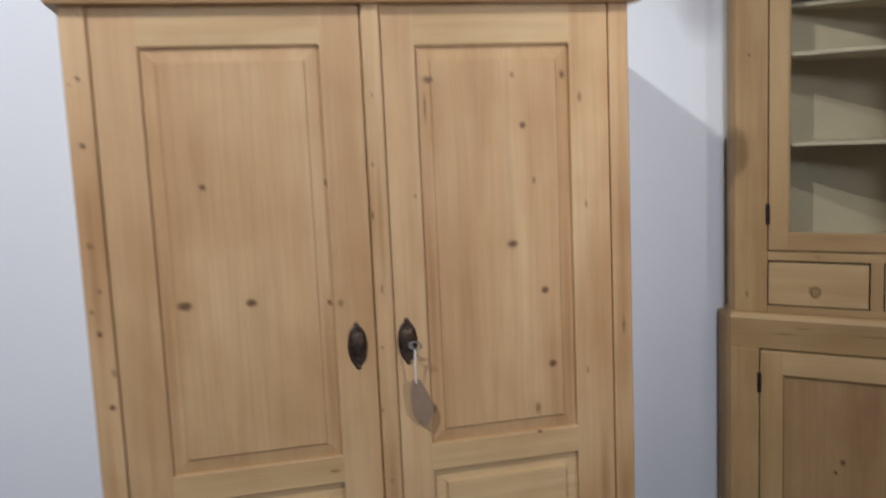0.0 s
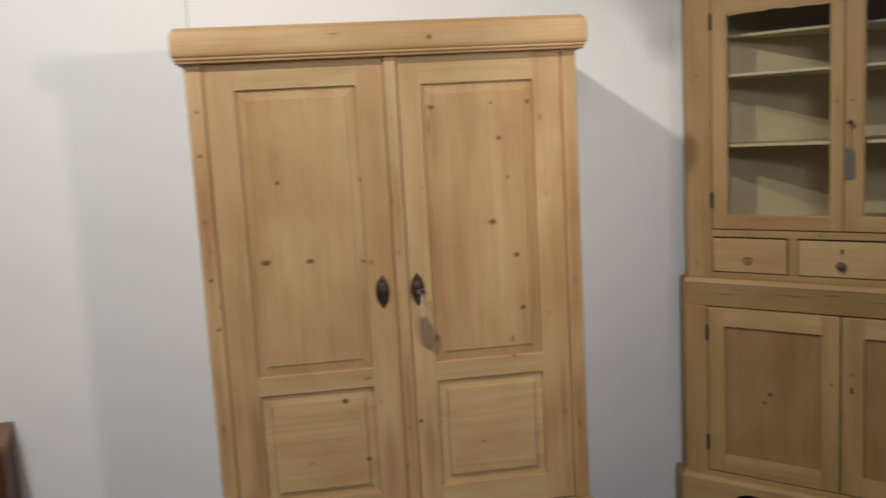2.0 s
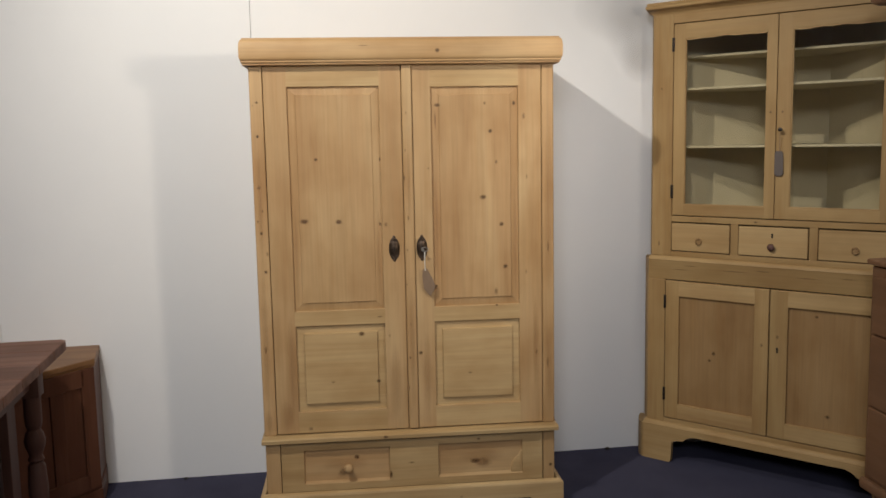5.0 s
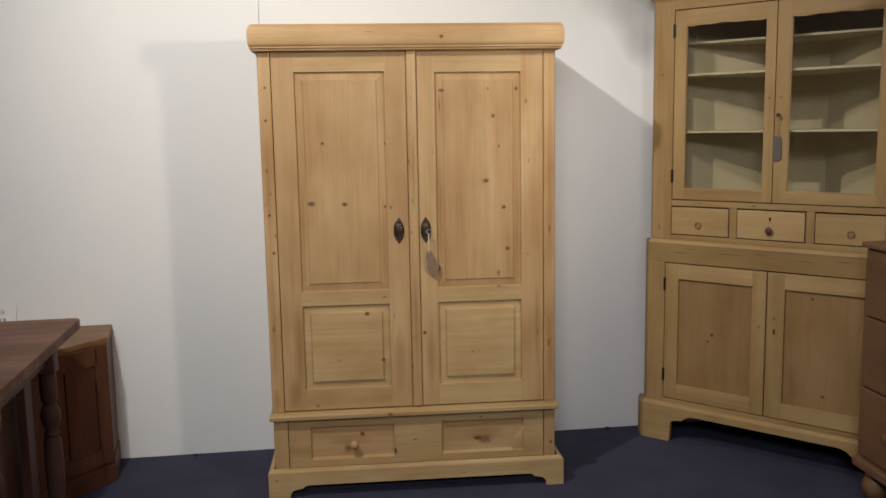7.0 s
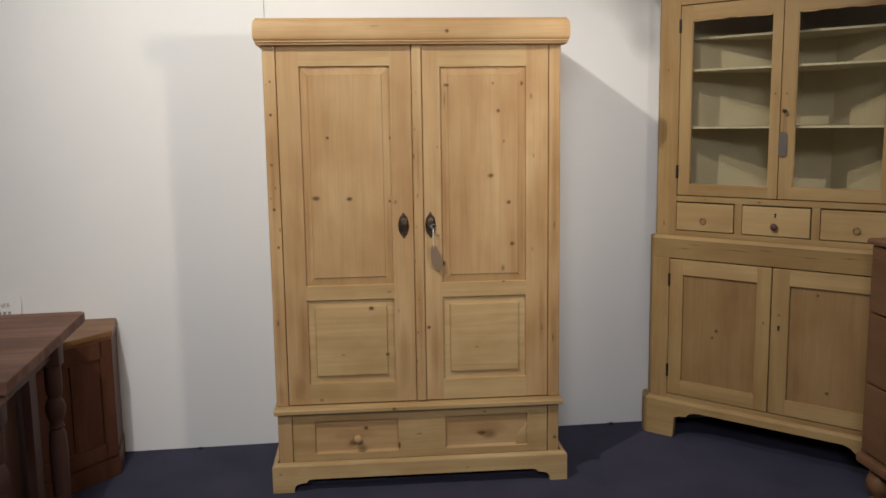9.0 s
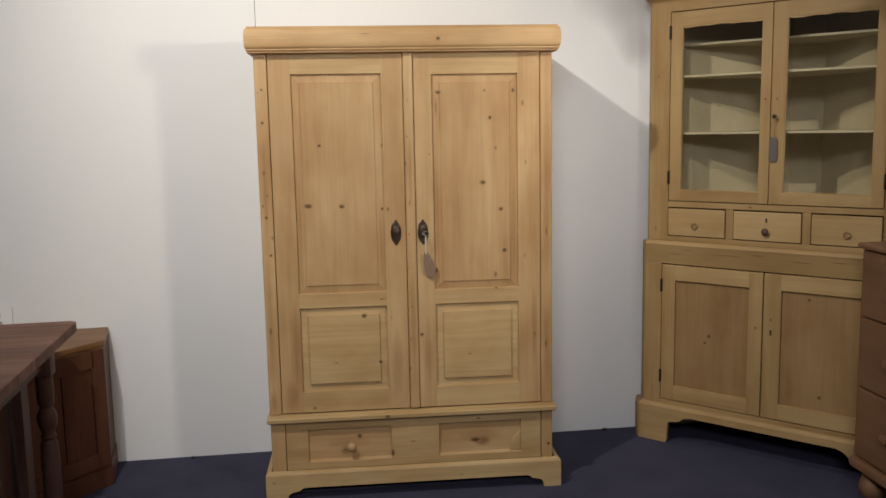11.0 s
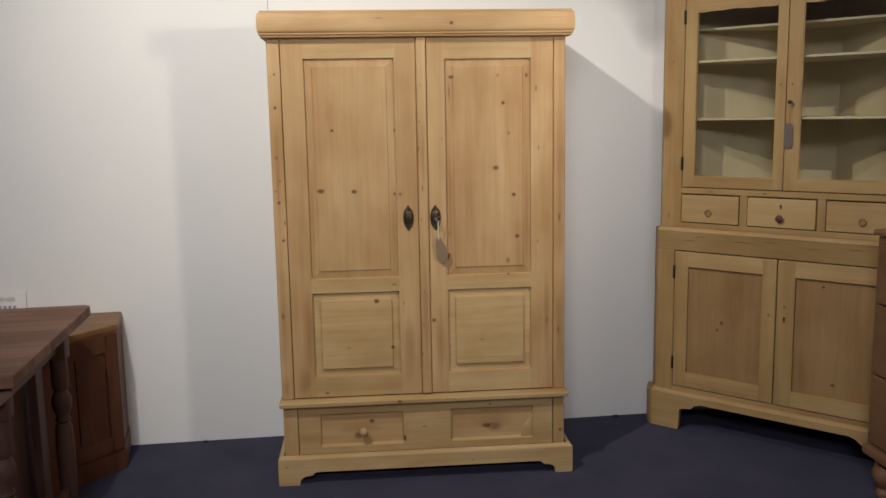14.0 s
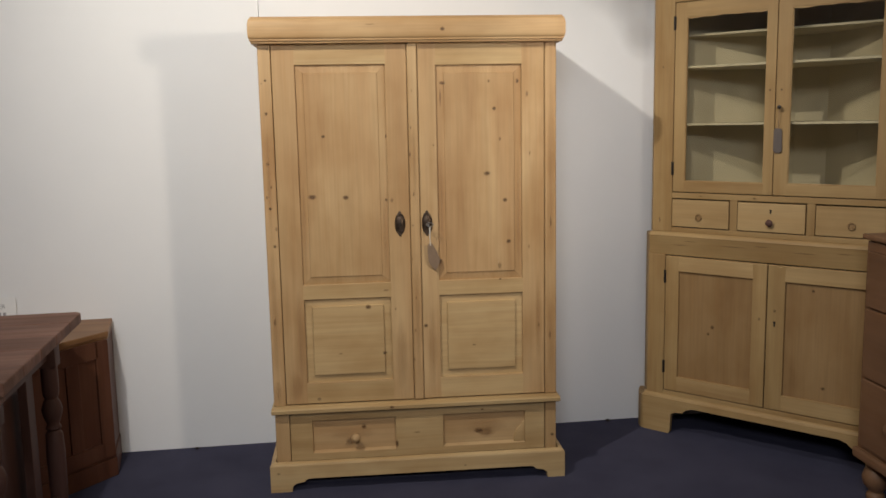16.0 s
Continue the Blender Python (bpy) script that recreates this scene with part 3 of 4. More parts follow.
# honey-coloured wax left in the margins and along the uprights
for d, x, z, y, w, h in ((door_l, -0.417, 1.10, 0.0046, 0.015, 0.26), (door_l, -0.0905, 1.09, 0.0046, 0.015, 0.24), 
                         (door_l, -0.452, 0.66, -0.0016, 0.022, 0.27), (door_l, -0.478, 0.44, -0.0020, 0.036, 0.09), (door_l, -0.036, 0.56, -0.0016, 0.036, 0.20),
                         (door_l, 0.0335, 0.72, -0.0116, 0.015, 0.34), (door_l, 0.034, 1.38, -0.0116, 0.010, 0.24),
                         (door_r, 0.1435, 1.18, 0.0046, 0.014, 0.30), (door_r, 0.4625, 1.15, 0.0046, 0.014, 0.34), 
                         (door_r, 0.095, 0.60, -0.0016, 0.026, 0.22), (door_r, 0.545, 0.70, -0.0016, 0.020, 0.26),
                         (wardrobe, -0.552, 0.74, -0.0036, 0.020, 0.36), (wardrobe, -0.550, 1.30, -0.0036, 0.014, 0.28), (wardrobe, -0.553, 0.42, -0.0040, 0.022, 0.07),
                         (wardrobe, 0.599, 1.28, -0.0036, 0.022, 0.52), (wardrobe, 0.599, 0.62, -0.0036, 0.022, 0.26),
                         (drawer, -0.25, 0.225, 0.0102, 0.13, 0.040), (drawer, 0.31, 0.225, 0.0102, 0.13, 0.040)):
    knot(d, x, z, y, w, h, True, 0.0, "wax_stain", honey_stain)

# key with its string and tag
key = thing("wardrobe_key", "bright steel key in the wardrobe lock, hung with string", "key")
bm = bmesh.new()
lathe(bm, [(0.003, -0.009), (0.003, -0.030), (0.0045, -0.031), (0.0045, -0.034)], 10, (0.0835, 0, 1.108), "y")
ring = [(0.0835 + 0.0135 * math.cos(a) + 0.006, -0.041 - 0.004 * math.cos(a), 1.110 + 0.008 * math.sin(a)) for a in [2 * math.pi * i / 18 for i in range(19)]]
tube(bm, ring, 0.0018)
part("key_shaft", bm, steel, key, "", 40)
bm = bmesh.new()
tube(bm, [(0.088, -0.040, 1.103), (0.0885, -0.036, 1.08), (0.0895, -0.030, 1.05), (0.091, -0.024, 1.022)], 0.0016)
tube(bm, [(0.091, -0.041, 1.103), (0.0905, -0.035, 1.08), (0.0905, -0.029, 1.05), (0.0925, -0.0235, 1.022)], 0.0014)
part("string", bm, string_m, key, "short white string")
bm = bmesh.new()
prism(bm, [(0.083, 1.030), (0.100, 1.030), (0.1175, 0.995), (0.131, 0.962), (0.128, 0.944), (0.113, 0.917), (0.098, 0.930), (0.084, 0.950), (0.079, 1.0)], lambda p, q, d: (p, d - (q - 0.9) * 0.1, q), -0.0125, -0.011)
part("tag", bm, paper, key, "grey card tag")


# ---- the corner cabinet ----
CC = pose(1.28, 0.435, 0, 0, 0, -45)
cabinet = thing("corner_cabinet", "pale old pine corner cabinet with glazed doors and cream inside", "cabinet", CC)
MID = 0.467


def mirror(x):
    return 2 * MID - x


# sides and inside: two raking back boards and a flat one between
def back_line(z0, z1, off, mat, name):
    bm = bmesh.new()
    t = 0.018
    pts = [(-0.094, 0.030), (-0.085 + off, 0.137 + off), (0.392, 0.500), (mirror(0.392), 0.500), (mirror(-0.085 + off), 0.137 + off), (mirror(-0.094), 0.030)]
    out = [(-0.0975, 0.012), (-0.1455, 0.1295), (0.380, 0.530), (mirror(0.380), 0.530), (mirror(-0.1455), 0.1295), (mirror(-0.0975), 0.012)]
    for i in range(5):
        prism(bm, [pts[i], pts[i + 1], out[i + 1], out[i]], level, z0, z1)
    return part(name, bm, mat, cabinet)


back_line(0.99, 2.093, 0.0, [cream], "inner_back")
for a, b in ((0.226, 0.2295), (0.085, 0.0875)):
    for fx in (lambda v: v, mirror):
        bm = bmesh.new()
        prism(bm, [(fx(a), 0.3735 + 0.761 * (a - 0.226) - 0.002), (fx(b), 0.3735 + 0.761 * (b - 0.226) - 0.002), (fx(b), 0.3735 + 0.761 * (b - 0.226) + 0.004), (fx(a), 0.3735 + 0.761 * (a - 0.226) + 0.004)], level, 1.192, 2.05)
        part("back_batten", bm, cream, cabinet)

# outer returns to the walls
for s in (0, 1):
    fx = (lambda v: mirror(v)) if s else (lambda v: v)
    for z0, z1, dx, ex, ey in ((0.97, 2.09, 0.0, -0.146, 0.128), (0.10, 0.969, 0.009, -0.172, 0.104)):
        bm = bmesh.new()
        ax, ay = -0.0985 - dx, 0.004 - dx
        bow = [(ax + (ex - ax) * k / 6 - 0.010 * math.sin(math.pi * k / 6), ay + (ey - ay) * k / 6 - 0.004 * math.sin(math.pi * k / 6)) for k in range(7)]
        poly = [(fx(p), q) for p, q in bow] + [(fx(ex + 0.016), ey + 0.010), (fx(-0.082), 0.022)]
        prism(bm, poly, level, z0, z1)
        part("side_return", bm, old_v, cabinet, "rounded pine side", 40)

# upper face frame
bm = bmesh.new()
box(bm, -0.098, -0.002, 0.0, 0.022, 0.985, 2.092, 0.003)
box(bm, mirror(-0.002), mirror(-0.098), 0.0, 0.022, 0.985, 2.092, 0.003)
for z0, z1 in ((2.044, 2.092), (1.146, 1.172), (0.985, 1.008)):
    box(bm, -0.002, mirror(-0.002), 0.0006, 0.0215, z0, z1, 0.0015, 1)
for x0, x1 in ((0.279, 0.313), (0.616, 0.651)):
    box(bm, x0, x1, 0.0008, 0.021, 1.008, 1.146, 0.0015)
part("face_frame", bm, [old_v, old_h], cabinet)

bm = bmesh.new()
prof = [(-0.005, 2.086), (0.006, 2.086), (0.009, 2.093), (0.013, 2.095), (0.020, 2.100), (0.030, 2.1055), (0.036, 2.108)]
prof += arc(0.038, 2.118, 0.012, 0.010, -70, 80, 6) + [(0.042, 2.130), (0.042, 2.138), (-0.005, 2.138)]
plan = [(-0.146, 0.128), (-0.0985, 0.004), (mirror(-0.0985), 0.004), (mirror(-0.146), 0.128)]
sweep(bm, plan, prof, 0, (0.6, 1.0))
prism(bm, [(-0.138, 0.128), (-0.092, 0.006), (mirror(-0.092), 0.006), (mirror(-0.138), 0.128), (mirror(0.384), 0.512), (0.384, 0.512)], level, 2.095, 2.115)
part("cornice", bm, old_h, cabinet, "moulded pine cornice", 35)

shelf_plan = [(-0.092, 0.032), (-0.083, 0.140), (0.390, 0.497), (mirror(0.390), 0.497), (mirror(-0.083), 0.140), (mirror(-0.092), 0.032)]
for z in (1.494, 1.755, 1.908):
    bm = bmesh.new()
    plan2 = shelf_plan if z < 1.9 else [(-0.066, 0.152), (0.390, 0.497), (mirror(0.390), 0.497), (mirror(-0.066), 0.152)]
    prism(bm, plan2, level, z - 0.011, z, 0, 0.0015)
    part("shelf", bm, cream, cabinet, "cream painted shelf")
bm = bmesh.new()
prism(bm, shelf_plan, level, 1.172, 1.190)
part("cabinet_floor", bm, cream, cabinet)


def glazed_door(name, x0, x1, gx0, gx1):
    bm = framing(x0, x1, gx0, gx1, (1.176, 1.226, 1.973, 2.040), 0.001, 0.023, 0.002)
    d = part(name, bm, [old_v, old_h], cabinet)
    bm = bmesh.new()
    box(bm, gx0 - 0.004, gx1 + 0.004, 0.012, 0.0145, 1.222, 1.977, 0)
    part("glass_pane", bm, glass_m, d, "clear slightly uneven glass")
    bm = bmesh.new()
    for a, b, c, e in ((gx0, gx0 + 0.004, 1.226, 1.973), (gx1 - 0.004, gx1, 1.226, 1.973)):
        box(bm, a, b, 0.0035, 0.0115, c, e, 0.001)
    box(bm, gx0 + 0.004, gx1 - 0.004, 0.0035, 0.0115, 1.226, 1.2305, 0.001)
    worn = [(gx0 + 0.004 + (gx1 - gx0 - 0.008) * k / 24, 1.9685 - 0.0014 * math.sin(k * 0.9 + gx0 * 9) - 0.0018 * math.sin(k * 0.33 + 1)) for k in range(25)]
    prism(bm, worn + [(gx1 - 0.004, 1.9745), (gx0 + 0.004, 1.9745)], front, 0.0025, 0.0115)
    part("glazing_bead", bm, old_v, d)
    return d


def hinge(x, z, y=0.0):
    bm = bmesh.new()
    box(bm, x - 0.006, x + 0.006, y - 0.003, y + 0.004, z - 0.030, z + 0.030, 0.001)
    lathe(bm, [(0.004, -0.031), (0.004, 0.031)], 10, (x, y - 0.004, z))
    return part("hinge", bm, iron, cabinet, "small black iron hinge", 40)


glazed_door("glazed_door", 0.001, 0.4645, 0.056, 0.423)
gd_r = glazed_door("glazed_door", 0.4675, mirror(0.001), 0.527, 0.884)
for z in (1.950, 1.285):
    hinge(-0.001, z)
    hinge(mirror(-0.001), z)

for i, (x0, x1) in enumerate(((-0.001, 0.278), (0.314, 0.615), (0.652, 0.935))):
    bm = bmesh.new()
    box(bm, x0 + 0.003, x1 - 0.003, -0.003 - 0.002 * (i == 1), 0.020, 1.0125, 1.1395, 0.002)
    box(bm, x0 + 0.01, x1 - 0.01, 0.020, 0.20, 1.015, 1.10, 0, 0)
    d = part("drawer", bm, old_r, cabinet)
    c = (x0 + x1) / 2
    bm = bmesh.new()
    if i == 1:
        lathe(bm, [(0.007, 0.0), (0.007, -0.008), (0.0135, -0.014), (0.016, -0.021), (0.012, -0.027), (0.002, -0.029)], 18, (c, -0.001, 1.055), "y")
        part("knob", bm, dark_v, d, "dark turned wooden knob", 50)
        bm = bmesh.new()
        prism(bm, [(c + p, 1.105 + q) for p, q in arc(0, 0.004, 0.0045, 0.0045, -50, 230, 10) + [(-0.003, -0.010), (0.003, -0.010)]], front, -0.0075, 0.004)
        part("keyhole", bm, hole, d)
    else:
        at = 0.134 if i == 0 else 0.800
        pts = [(at + 0.013 * math.cos(a), -0.009, 1.060 + 0.013 * math.sin(a)) for a in [2 * math.pi * k / 20 for k in range(21)]]
        tube(bm, pts, 0.0034, 8)
        lathe(bm, [(0.010, 0.0), (0.009, -0.003), (0.002, -0.004)], 16, (at, -0.003, 1.060), "y")
        part("ring_pull", bm, old_p, d, "small worn ring pull", 50)

# waist, lower face, doors
bm = bmesh.new()
prof = [(-0.012, 0.876), (0.012, 0.876), (0.014, 0.880), (0.014, 0.958), (0.018, 0.966), (0.013, 0.978), (0.002, 0.985), (-0.012, 0.985)]
sweep(bm, plan, prof, 0, (0.8, 1.0))
prism(bm, [(-0.138, 0.128), (-0.092, 0.006), (mirror(-0.092), 0.006), (mirror(-0.138), 0.128), (mirror(0.384), 0.512), (0.384, 0.512)], level, 0.955, 0.980)
part("waist_board", bm, old_h, cabinet, "worn pine waist board with rounded top", 35)
bm = bmesh.new()
box(bm, -0.107, -0.022, -0.016, 0.010, 0.10, 0.8755, 0.003)
box(bm, mirror(-0.022), mirror(-0.107), -0.016, 0.010, 0.10, 0.8755, 0.003)
box(bm, -0.022, mirror(-0.022), -0.0155, 0.010, 0.160, 0.208, 0.002, 1)
part("lower_frame", bm, [old_v, old_h], cabinet)


def lower_door(x0, x1, px0, px1):
    bm = framing(x0, x1, px0, px1, (0.212, 0.283, 0.798, 0.8705), -0.016, 0.008, 0.003)
    d = part("lower_door", bm, [old_v, old_r], cabinet)
    bm = bmesh.new()
    box(bm, px0 - 0.004, px1 + 0.004, -0.0035, 0.004, 0.278, 0.803, 0)
    part("panel", bm, old_p, d, "plain sunk pine panel")
    return d


ld = lower_door(-0.019, 0.4620, 0.048, 0.398)
rd = lower_door(0.4670, mirror(-0.019), 0.544, 0.880)
for z in (0.771, 0.327):
    hinge(-0.021, z, -0.016)
    hinge(mirror(-0.021), z, -0.016)
bm = bmesh.new()
prism(bm, [(0.502 + p, 0.608 + q) for p, q in arc(0, 0.005, 0.005, 0.005, -50, 230, 10) + [(-0.0035, -0.013), (0.0035, -0.013)]], front, -0.0185, -0.010)
part("keyhole", bm, hole, rd)
for d, x, z, y, w, h, s in ((ld, 0.215, 0.55, -0.008, 0.012, 0.014, 0), (ld, 0.196, 0.515, -0.008, 0.010, 0.010, 0), (ld, 0.435, 0.62, -0.0185, 0.010, 0.012, 1),
                            (rd, 0.502, 0.665, -0.0185, 0.010, 0.012, 1), (rd, 0.715, 0.345, -0.008, 0.014, 0.012, 0), (rd, 0.66, 0.77, -0.008, 0.010, 0.010, 0),
                            (gd_r, 0.492, 1.632, -0.0015, 0.007, 0.007, 0), (gd_r, 0.442, 1.632, -0.0015, 0.007, 0.007, 0), (cabinet, -0.06, 1.04, -0.0025, 0.008, 0.02, 1),
                            (cabinet, -0.055, 1.755, -0.0025, 0.006, 0.006, 0), (cabinet, 0.39, 1.159, -0.002, 0.012, 0.006, 0), (cabinet, 0.14, 1.160, -0.002, 0.012, 0.005, 1)):
    knot(d, x, z, y, w, h, bool(s))
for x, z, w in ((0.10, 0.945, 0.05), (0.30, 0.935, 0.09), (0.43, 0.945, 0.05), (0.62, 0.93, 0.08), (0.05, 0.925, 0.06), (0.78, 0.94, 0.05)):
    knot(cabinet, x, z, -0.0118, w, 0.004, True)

# base with shaped apron and rounded feet
bm = bmesh.new()
half = [(-0.112, 0.0), (0.018, 0.0), (0.024, 0.012), (0.028, 0.100), (0.05, 0.110), (0.085, 0.114), (0.105, 0.132), (0.135, 0.142)]
poly = half + [(mirror(x), z) for x, z in reversed(half)] + [(mirror(-0.112), 0.172), (-0.112, 0.172)]
prism(bm, poly, front, -0.034, -0.012)
sweep(bm, plan, [(-0.004, 0.170), (0.034, 0.170), (0.030, 0.180), (0.020, 0.188), (-0.004, 0.190)])
for s in (0, 1):
    fx = mirror if s else (lambda v: v)
    prism(bm, [(fx(p), q) for p, q in ((-0.111, -0.034), (-0.128, -0.029), (-0.147, -0.014), (-0.164, 0.010), (-0.180, 0.045), (-0.195, 0.088), (-0.180, 0.098), (-0.105, -0.012))], level, 0.0, 0.1705)
    prism(bm, [(fx(-0.10), -0.0119), (fx(0.015), -0.0119), (fx(0.015), 0.0), (fx(-0.10), 0.01)], level, 0.0, 0.10)
part("base", bm, old_r, cabinet, "shaped pine base on bracket feet", 35)
bm = bmesh.new()
prism(bm, [(-0.135, 0.125), (-0.08, 0.012), (mirror(-0.08), 0.012), (mirror(-0.135), 0.125), (mirror(0.384), 0.510), (0.384, 0.510)], level, 0.19, 0.205)
part("cabinet_bottom", bm, old_h, cabinet)

ck = thing("cabinet_key", "dark key with brownish tag in the glazed cabinet door", "key", CC)
bm = bmesh.new()
lathe(bm, [(0.003, 0.0), (0.003, -0.022), (0.0085, -0.024), (0.0085, -0.028), (0.003, -0.030)], 12, (0.492, 0, 1.558), "y")
part("key_shaft", bm, iron, ck, "", 40)
bm = bmesh.new()
tube(bm, [(0.492, -0.024, 1.552), (0.489, -0.014, 1.51), (0.484, -0.006, 1.466)], 0.0012)
part("string", bm, paper, ck)
bm = bmesh.new()
prism(bm, [(0.472, 1.468), (0.497, 1.466), (0.501, 1.455), (0.503, 1.372), (0.494, 1.361), (0.472, 1.362), (0.465, 1.374), (0.466, 1.458)], front, -0.0065, -0.005)
part("tag", bm, tag_dark, ck, "brownish card tag")


# ---- the press by the right wall ----
press = thing("linen_press", "tall reddish pine press with drawers below, on turned feet", "cupboard")
PX, PY0, PY1 = 1.754, -1.50, -0.382
bm = bmesh.new()
box(bm, PX + 0.01, 2.28, PY0, PY1, 0.17, 1.036, 0.004)
part("chest_body", bm, red_v, press)
bm = bmesh.new()
box(bm, PX - 0.006, 2.28, PY0 - 0.020, PY1 + 0.016, 1.041, 1.064, 0.008)
part("chest_top", bm, red_h, press)
bm = bmesh.new()
sweep(bm, [(2.28, PY1), (PX, PY1), (PX, PY0), (2.28, PY0)], [(-0.01, 0.165), (0.004, 0.165), (0.006, 0.178), (0.006, 0.192), (0.002, 0.204), (-0.01, 0.204)])
part("base_moulding", bm, red_h, press)
for z0, z1 in ((0.222, 0.495), (0.503, 0.775), (0.783, 1.0)):
    bm = bmesh.new()
    box(bm, PX - 0.004, PX + 0.02, PY0 + 0.03, PY1 - 0.03, z0, z1, 0.004)
    d = part("drawer", bm, red_h, press)
    for y in (PY0 + 0.25, PY1 - 0.25):
        bm = bmesh.new()
        lathe(bm, [(0.010, 0.0), (0.011, -0.012), (0.022, -0.022), (0.022, -0.032), (0.004, -0.038)], 18, (PX - 0.004, y, (z0 + z1) / 2), "x")
        part("knob", bm, red_v, d, "turned pine knob", 50)
for x in (PX + 0.06, 2.22):
    for y in (PY0 + 0.06, PY1 - 0.06):
        bm = bmesh.new()
        lathe(bm, [(0.030, 0.0), (0.036, 0.012), (0.034, 0.026), (0.024, 0.036), (0.030, 0.046), (0.048, 0.068), (0.054, 0.095), (0.046, 0.122), (0.034, 0.134), (0.040, 0.142), (0.042, 0.166)], 22, (x, y, 0))
        part("foot", bm, red_v, press, "turned pine foot", 45)
bm = bmesh.new()
box(bm, PX + 0.075, 2.27, PY0 + 0.07, PY1 - 0.07, 1.0645, 2.0, 0.003)
part("upper_body", bm, red_v, press)
bm = bmesh.new()
sweep(bm, [(2.27, PY1 - 0.07), (PX + 0.06, PY1 - 0.07), (PX + 0.06, PY0 + 0.07), (2.27, PY0 + 0.07)], [(-0.02, 1.985), (0.012, 1.985), (0.02, 1.995)] + arc(0.055, 2.022, 0.035, 0.028, -90, 80, 7) + [(0.05, 2.058), (-0.02, 2.058)])
box(bm, PX + 0.07, 2.26, PY0 + 0.06, PY1 - 0.06, 2.001, 2.05, 0)
part("cornice", bm, red_h, press, "rounded cornice", 40)


# ---- left: low cabinet, table, notice ----
low = thing("low_cabinet", "low brown stained cabinet with panelled front against the wall", "cabinet")
B = Vector((-1.302, 0.265))
way = Vector((-0.61, -0.79)).normalized()
C = B + 0.50 * way
plan = [(-1.350, 0.524), tuple(B), tuple(C), (-2.10, C.y), (-2.10, 0.462)]
bm = bmesh.new()
E2 = B + 0.010 * way
prism(bm, [(-1.353, 0.524), tuple(E2)] + plan[2:], level, 0.03, 0.622)
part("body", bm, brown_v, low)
nrm = Vector((-way.y, way.x))
if nrm.x < 0:
    nrm = -nrm


def grow(pts, d):
    out = [(pts[0][0] + d * 0.1, pts[0][1]), (B.x + d * 0.4, B.y - d * 0.4), (C.x + d * 0.35, C.y - d), (-2.10, C.y - d), (-2.10, pts[4][1])]
    return out


bm = bmesh.new()
prism(bm, grow(plan, 0.022), level, 0.630, 0.654, 0, 0.004)
prism(bm, grow(plan, 0.010), level, 0.6205, 0.6295, 0, 0)
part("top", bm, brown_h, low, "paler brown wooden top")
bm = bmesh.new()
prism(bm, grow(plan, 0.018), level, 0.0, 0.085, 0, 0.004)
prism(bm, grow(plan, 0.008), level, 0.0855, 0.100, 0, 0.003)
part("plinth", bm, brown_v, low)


def on_face(p, q, d):
    v = B + way * p + nrm * d
    return (v.x, v.y, q)


bm = bmesh.new()
for p0, p1, q0, q1 in ((0.012, 0.075, 0.10, 0.62), (0.43, 0.5, 0.10, 0.62), (0.065, 0.43, 0.10, 0.165), (0.065, 0.43, 0.545, 0.62)):
    prism(bm, [(p0, q0), (p1, q0), (p1, q1), (p0, q1)], on_face, 0.001, 0.018, 0, 0.002)
prism(bm, [(0.16, 0.165), (0.22, 0.165), (0.22, 0.545), (0.16, 0.545)], on_face, 0.001, 0.015, 0, 0.002)
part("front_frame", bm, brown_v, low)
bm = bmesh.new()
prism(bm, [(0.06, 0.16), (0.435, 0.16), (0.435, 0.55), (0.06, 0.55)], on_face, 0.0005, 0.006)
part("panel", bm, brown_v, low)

TB = pose(-1.312, -0.012, 0, 0, 0, 4.5)
table = thing("side_table", "dark stained pine table with turned legs and a plank top", "table", TB)
TH = 0.80
for i in range(5):
    y1 = -i * 0.200
    bm = bmesh.new()
    prism(bm, [(-0.86, y1 - 0.1985), (0, y1 - 0.1985), (0, y1 - 0.02), (-0.02, y1), (-0.86, y1)] if i == 0 else [(-0.86, y1 - 0.1985), (0, y1 - 0.1985), (0, y1), (-0.86, y1)], level, TH - 0.040, TH, 0, 0.004)
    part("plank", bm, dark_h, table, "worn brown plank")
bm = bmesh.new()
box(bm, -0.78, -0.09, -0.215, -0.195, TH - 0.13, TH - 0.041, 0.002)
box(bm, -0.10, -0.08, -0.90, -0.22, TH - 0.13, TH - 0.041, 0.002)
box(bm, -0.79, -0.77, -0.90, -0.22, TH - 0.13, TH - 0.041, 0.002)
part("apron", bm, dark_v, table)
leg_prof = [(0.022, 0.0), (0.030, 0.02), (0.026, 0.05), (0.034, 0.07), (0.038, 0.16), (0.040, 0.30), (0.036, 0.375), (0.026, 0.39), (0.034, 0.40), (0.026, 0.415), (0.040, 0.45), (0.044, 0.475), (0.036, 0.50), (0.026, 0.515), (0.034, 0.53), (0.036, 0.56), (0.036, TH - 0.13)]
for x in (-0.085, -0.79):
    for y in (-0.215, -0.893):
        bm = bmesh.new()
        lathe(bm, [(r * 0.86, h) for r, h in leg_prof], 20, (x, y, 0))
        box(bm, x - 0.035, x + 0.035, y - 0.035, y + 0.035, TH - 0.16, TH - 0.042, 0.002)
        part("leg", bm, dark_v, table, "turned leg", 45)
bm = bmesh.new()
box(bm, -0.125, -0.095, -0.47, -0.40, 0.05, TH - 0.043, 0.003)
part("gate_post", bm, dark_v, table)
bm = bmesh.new()
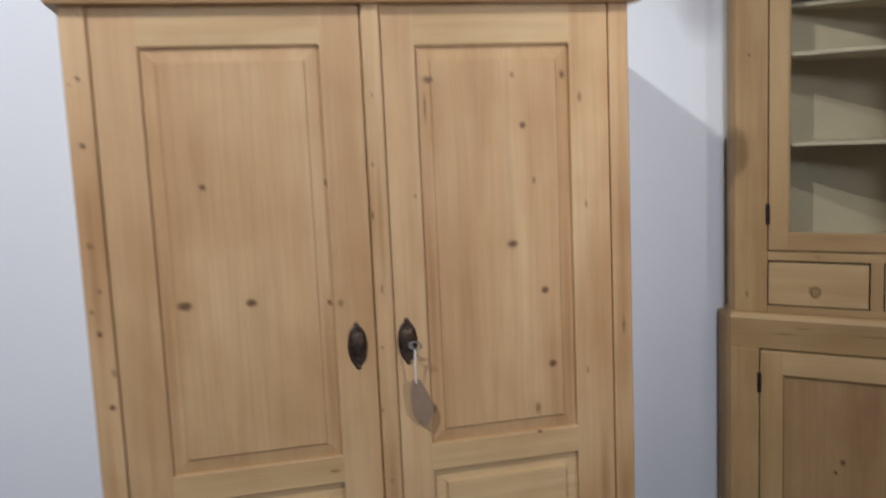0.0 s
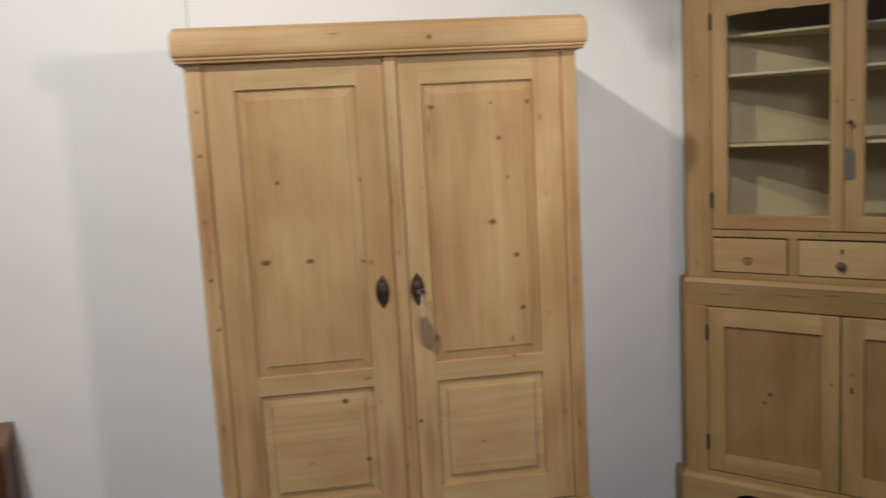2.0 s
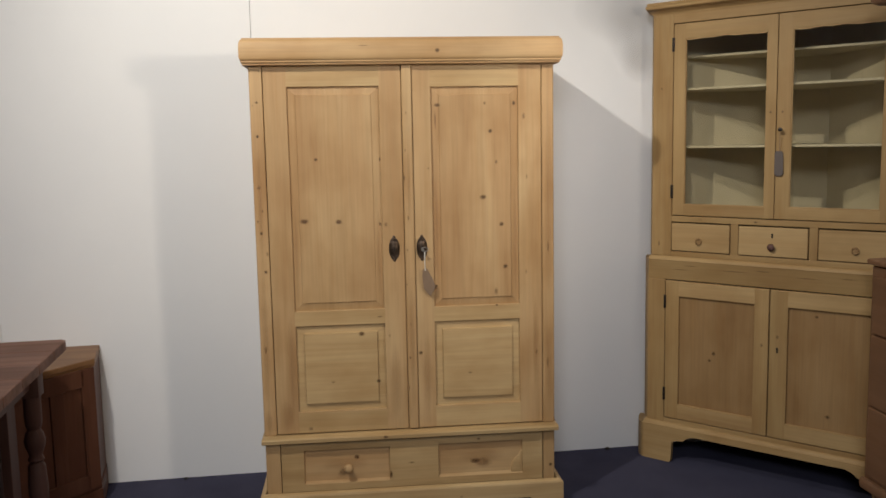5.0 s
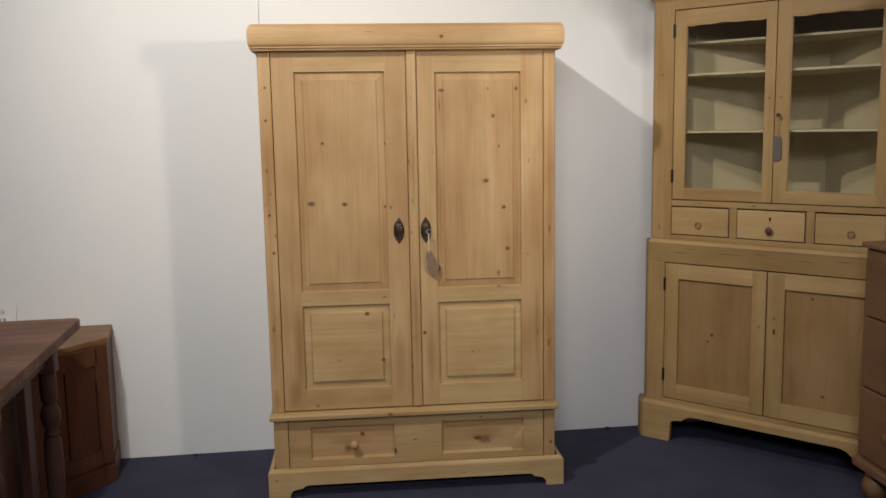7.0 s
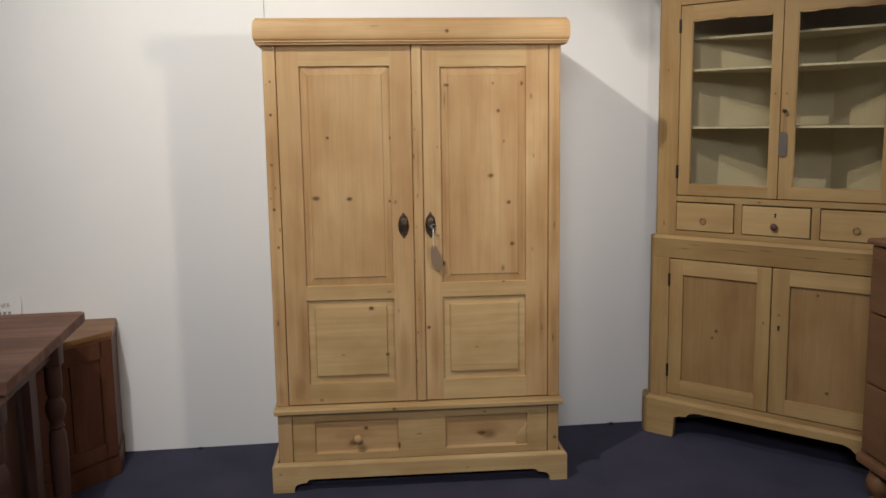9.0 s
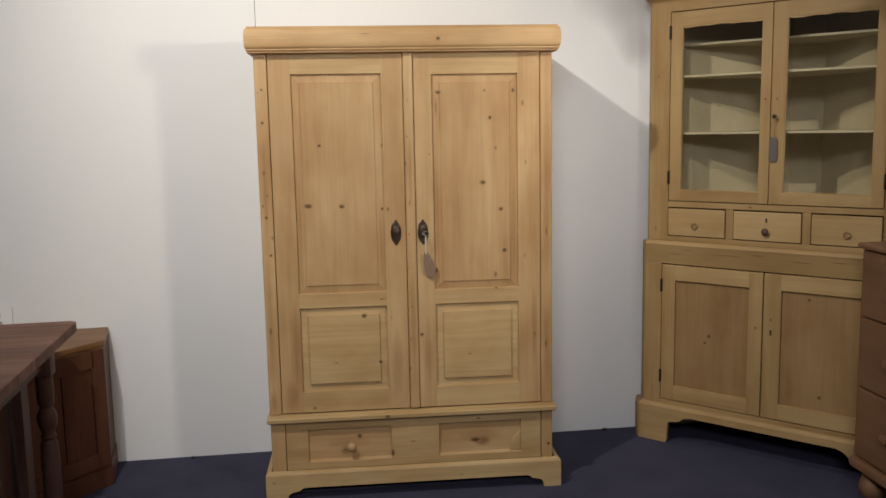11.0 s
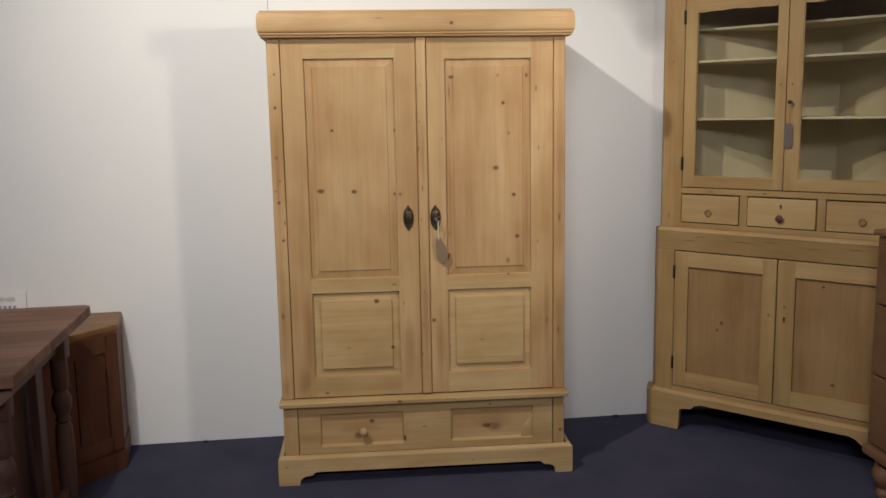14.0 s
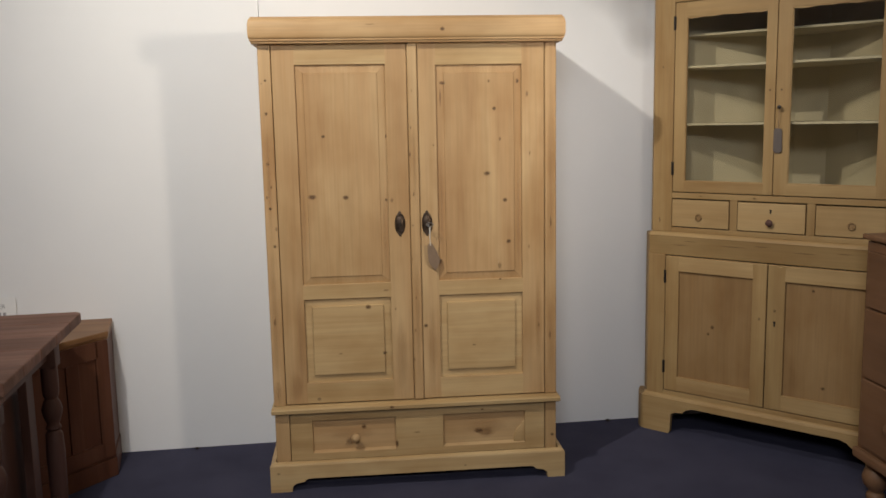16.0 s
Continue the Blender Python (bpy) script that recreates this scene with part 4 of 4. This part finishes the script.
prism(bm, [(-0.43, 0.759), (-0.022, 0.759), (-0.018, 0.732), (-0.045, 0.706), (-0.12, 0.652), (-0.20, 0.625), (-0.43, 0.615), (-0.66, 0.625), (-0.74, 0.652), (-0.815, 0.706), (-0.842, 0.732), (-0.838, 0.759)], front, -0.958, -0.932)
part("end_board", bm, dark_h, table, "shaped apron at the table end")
# added dark sheet, stands in for the shade under the table
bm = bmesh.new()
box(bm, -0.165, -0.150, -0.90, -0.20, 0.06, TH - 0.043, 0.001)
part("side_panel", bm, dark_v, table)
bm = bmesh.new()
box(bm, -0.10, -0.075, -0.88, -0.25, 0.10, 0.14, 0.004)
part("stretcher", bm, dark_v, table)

notice = thing("notice_card", "white printed card leaning on the wall", "sign", pose(-1.757, 0.488, 0.656, -6, 0, WALL_TURN))
bm = bmesh.new()
box(bm, -0.26, 0.0, 0.0, 0.002, 0.0, 0.118, 0)
part("card", bm, card, notice)
txt = bpy.data.curves.new("lettering", "FONT")
txt.body, txt.size, txt.extrude, txt.align_x = "CORNER", 0.027, 0.0003, "LEFT"
word = new("lettering", txt)
bpy.context.view_layer.update()
me = bpy.data.meshes.new_from_object(word.evaluated_get(bpy.context.evaluated_depsgraph_get()))
bpy.data.objects.remove(word)
me.materials.clear()
me.materials.append(ink)
word = new("lettering", me)
word.parent = notice
word.matrix_local = pose(-0.155, -0.0008, 0.068, 90)
for k in range(8):
    bm = bmesh.new()
    box(bm, -0.205 + 0.021 * k, -0.191 + 0.021 * k, -0.0010, -0.0002, 0.034, 0.049, 0)
    part("print_bar", bm, ink, notice)

# crumbs along the foot of the wall
rng = random.Random(3)
for x, w in ((-1.00, 0.011), (1.03, 0.013), (-0.93, 0.005)):
    crumb = thing("crumb", "small dark crumb of debris on the carpet by the wall", "debris", pose(x, 0.568 + 0.0415 * x, 0, 0, 0, rng.uniform(0, 90)), "crumbs by the wall")
    bm = bmesh.new()
    bmesh.ops.create_icosphere(bm, subdivisions=2, radius=w)
    for v in bm.verts:
        v.co *= rng.uniform(0.75, 1.2)
        v.co.z = max(0.0, v.co.z * 0.5 + w * 0.3)
    part("lump", bm, hole, crumb, "", 60)
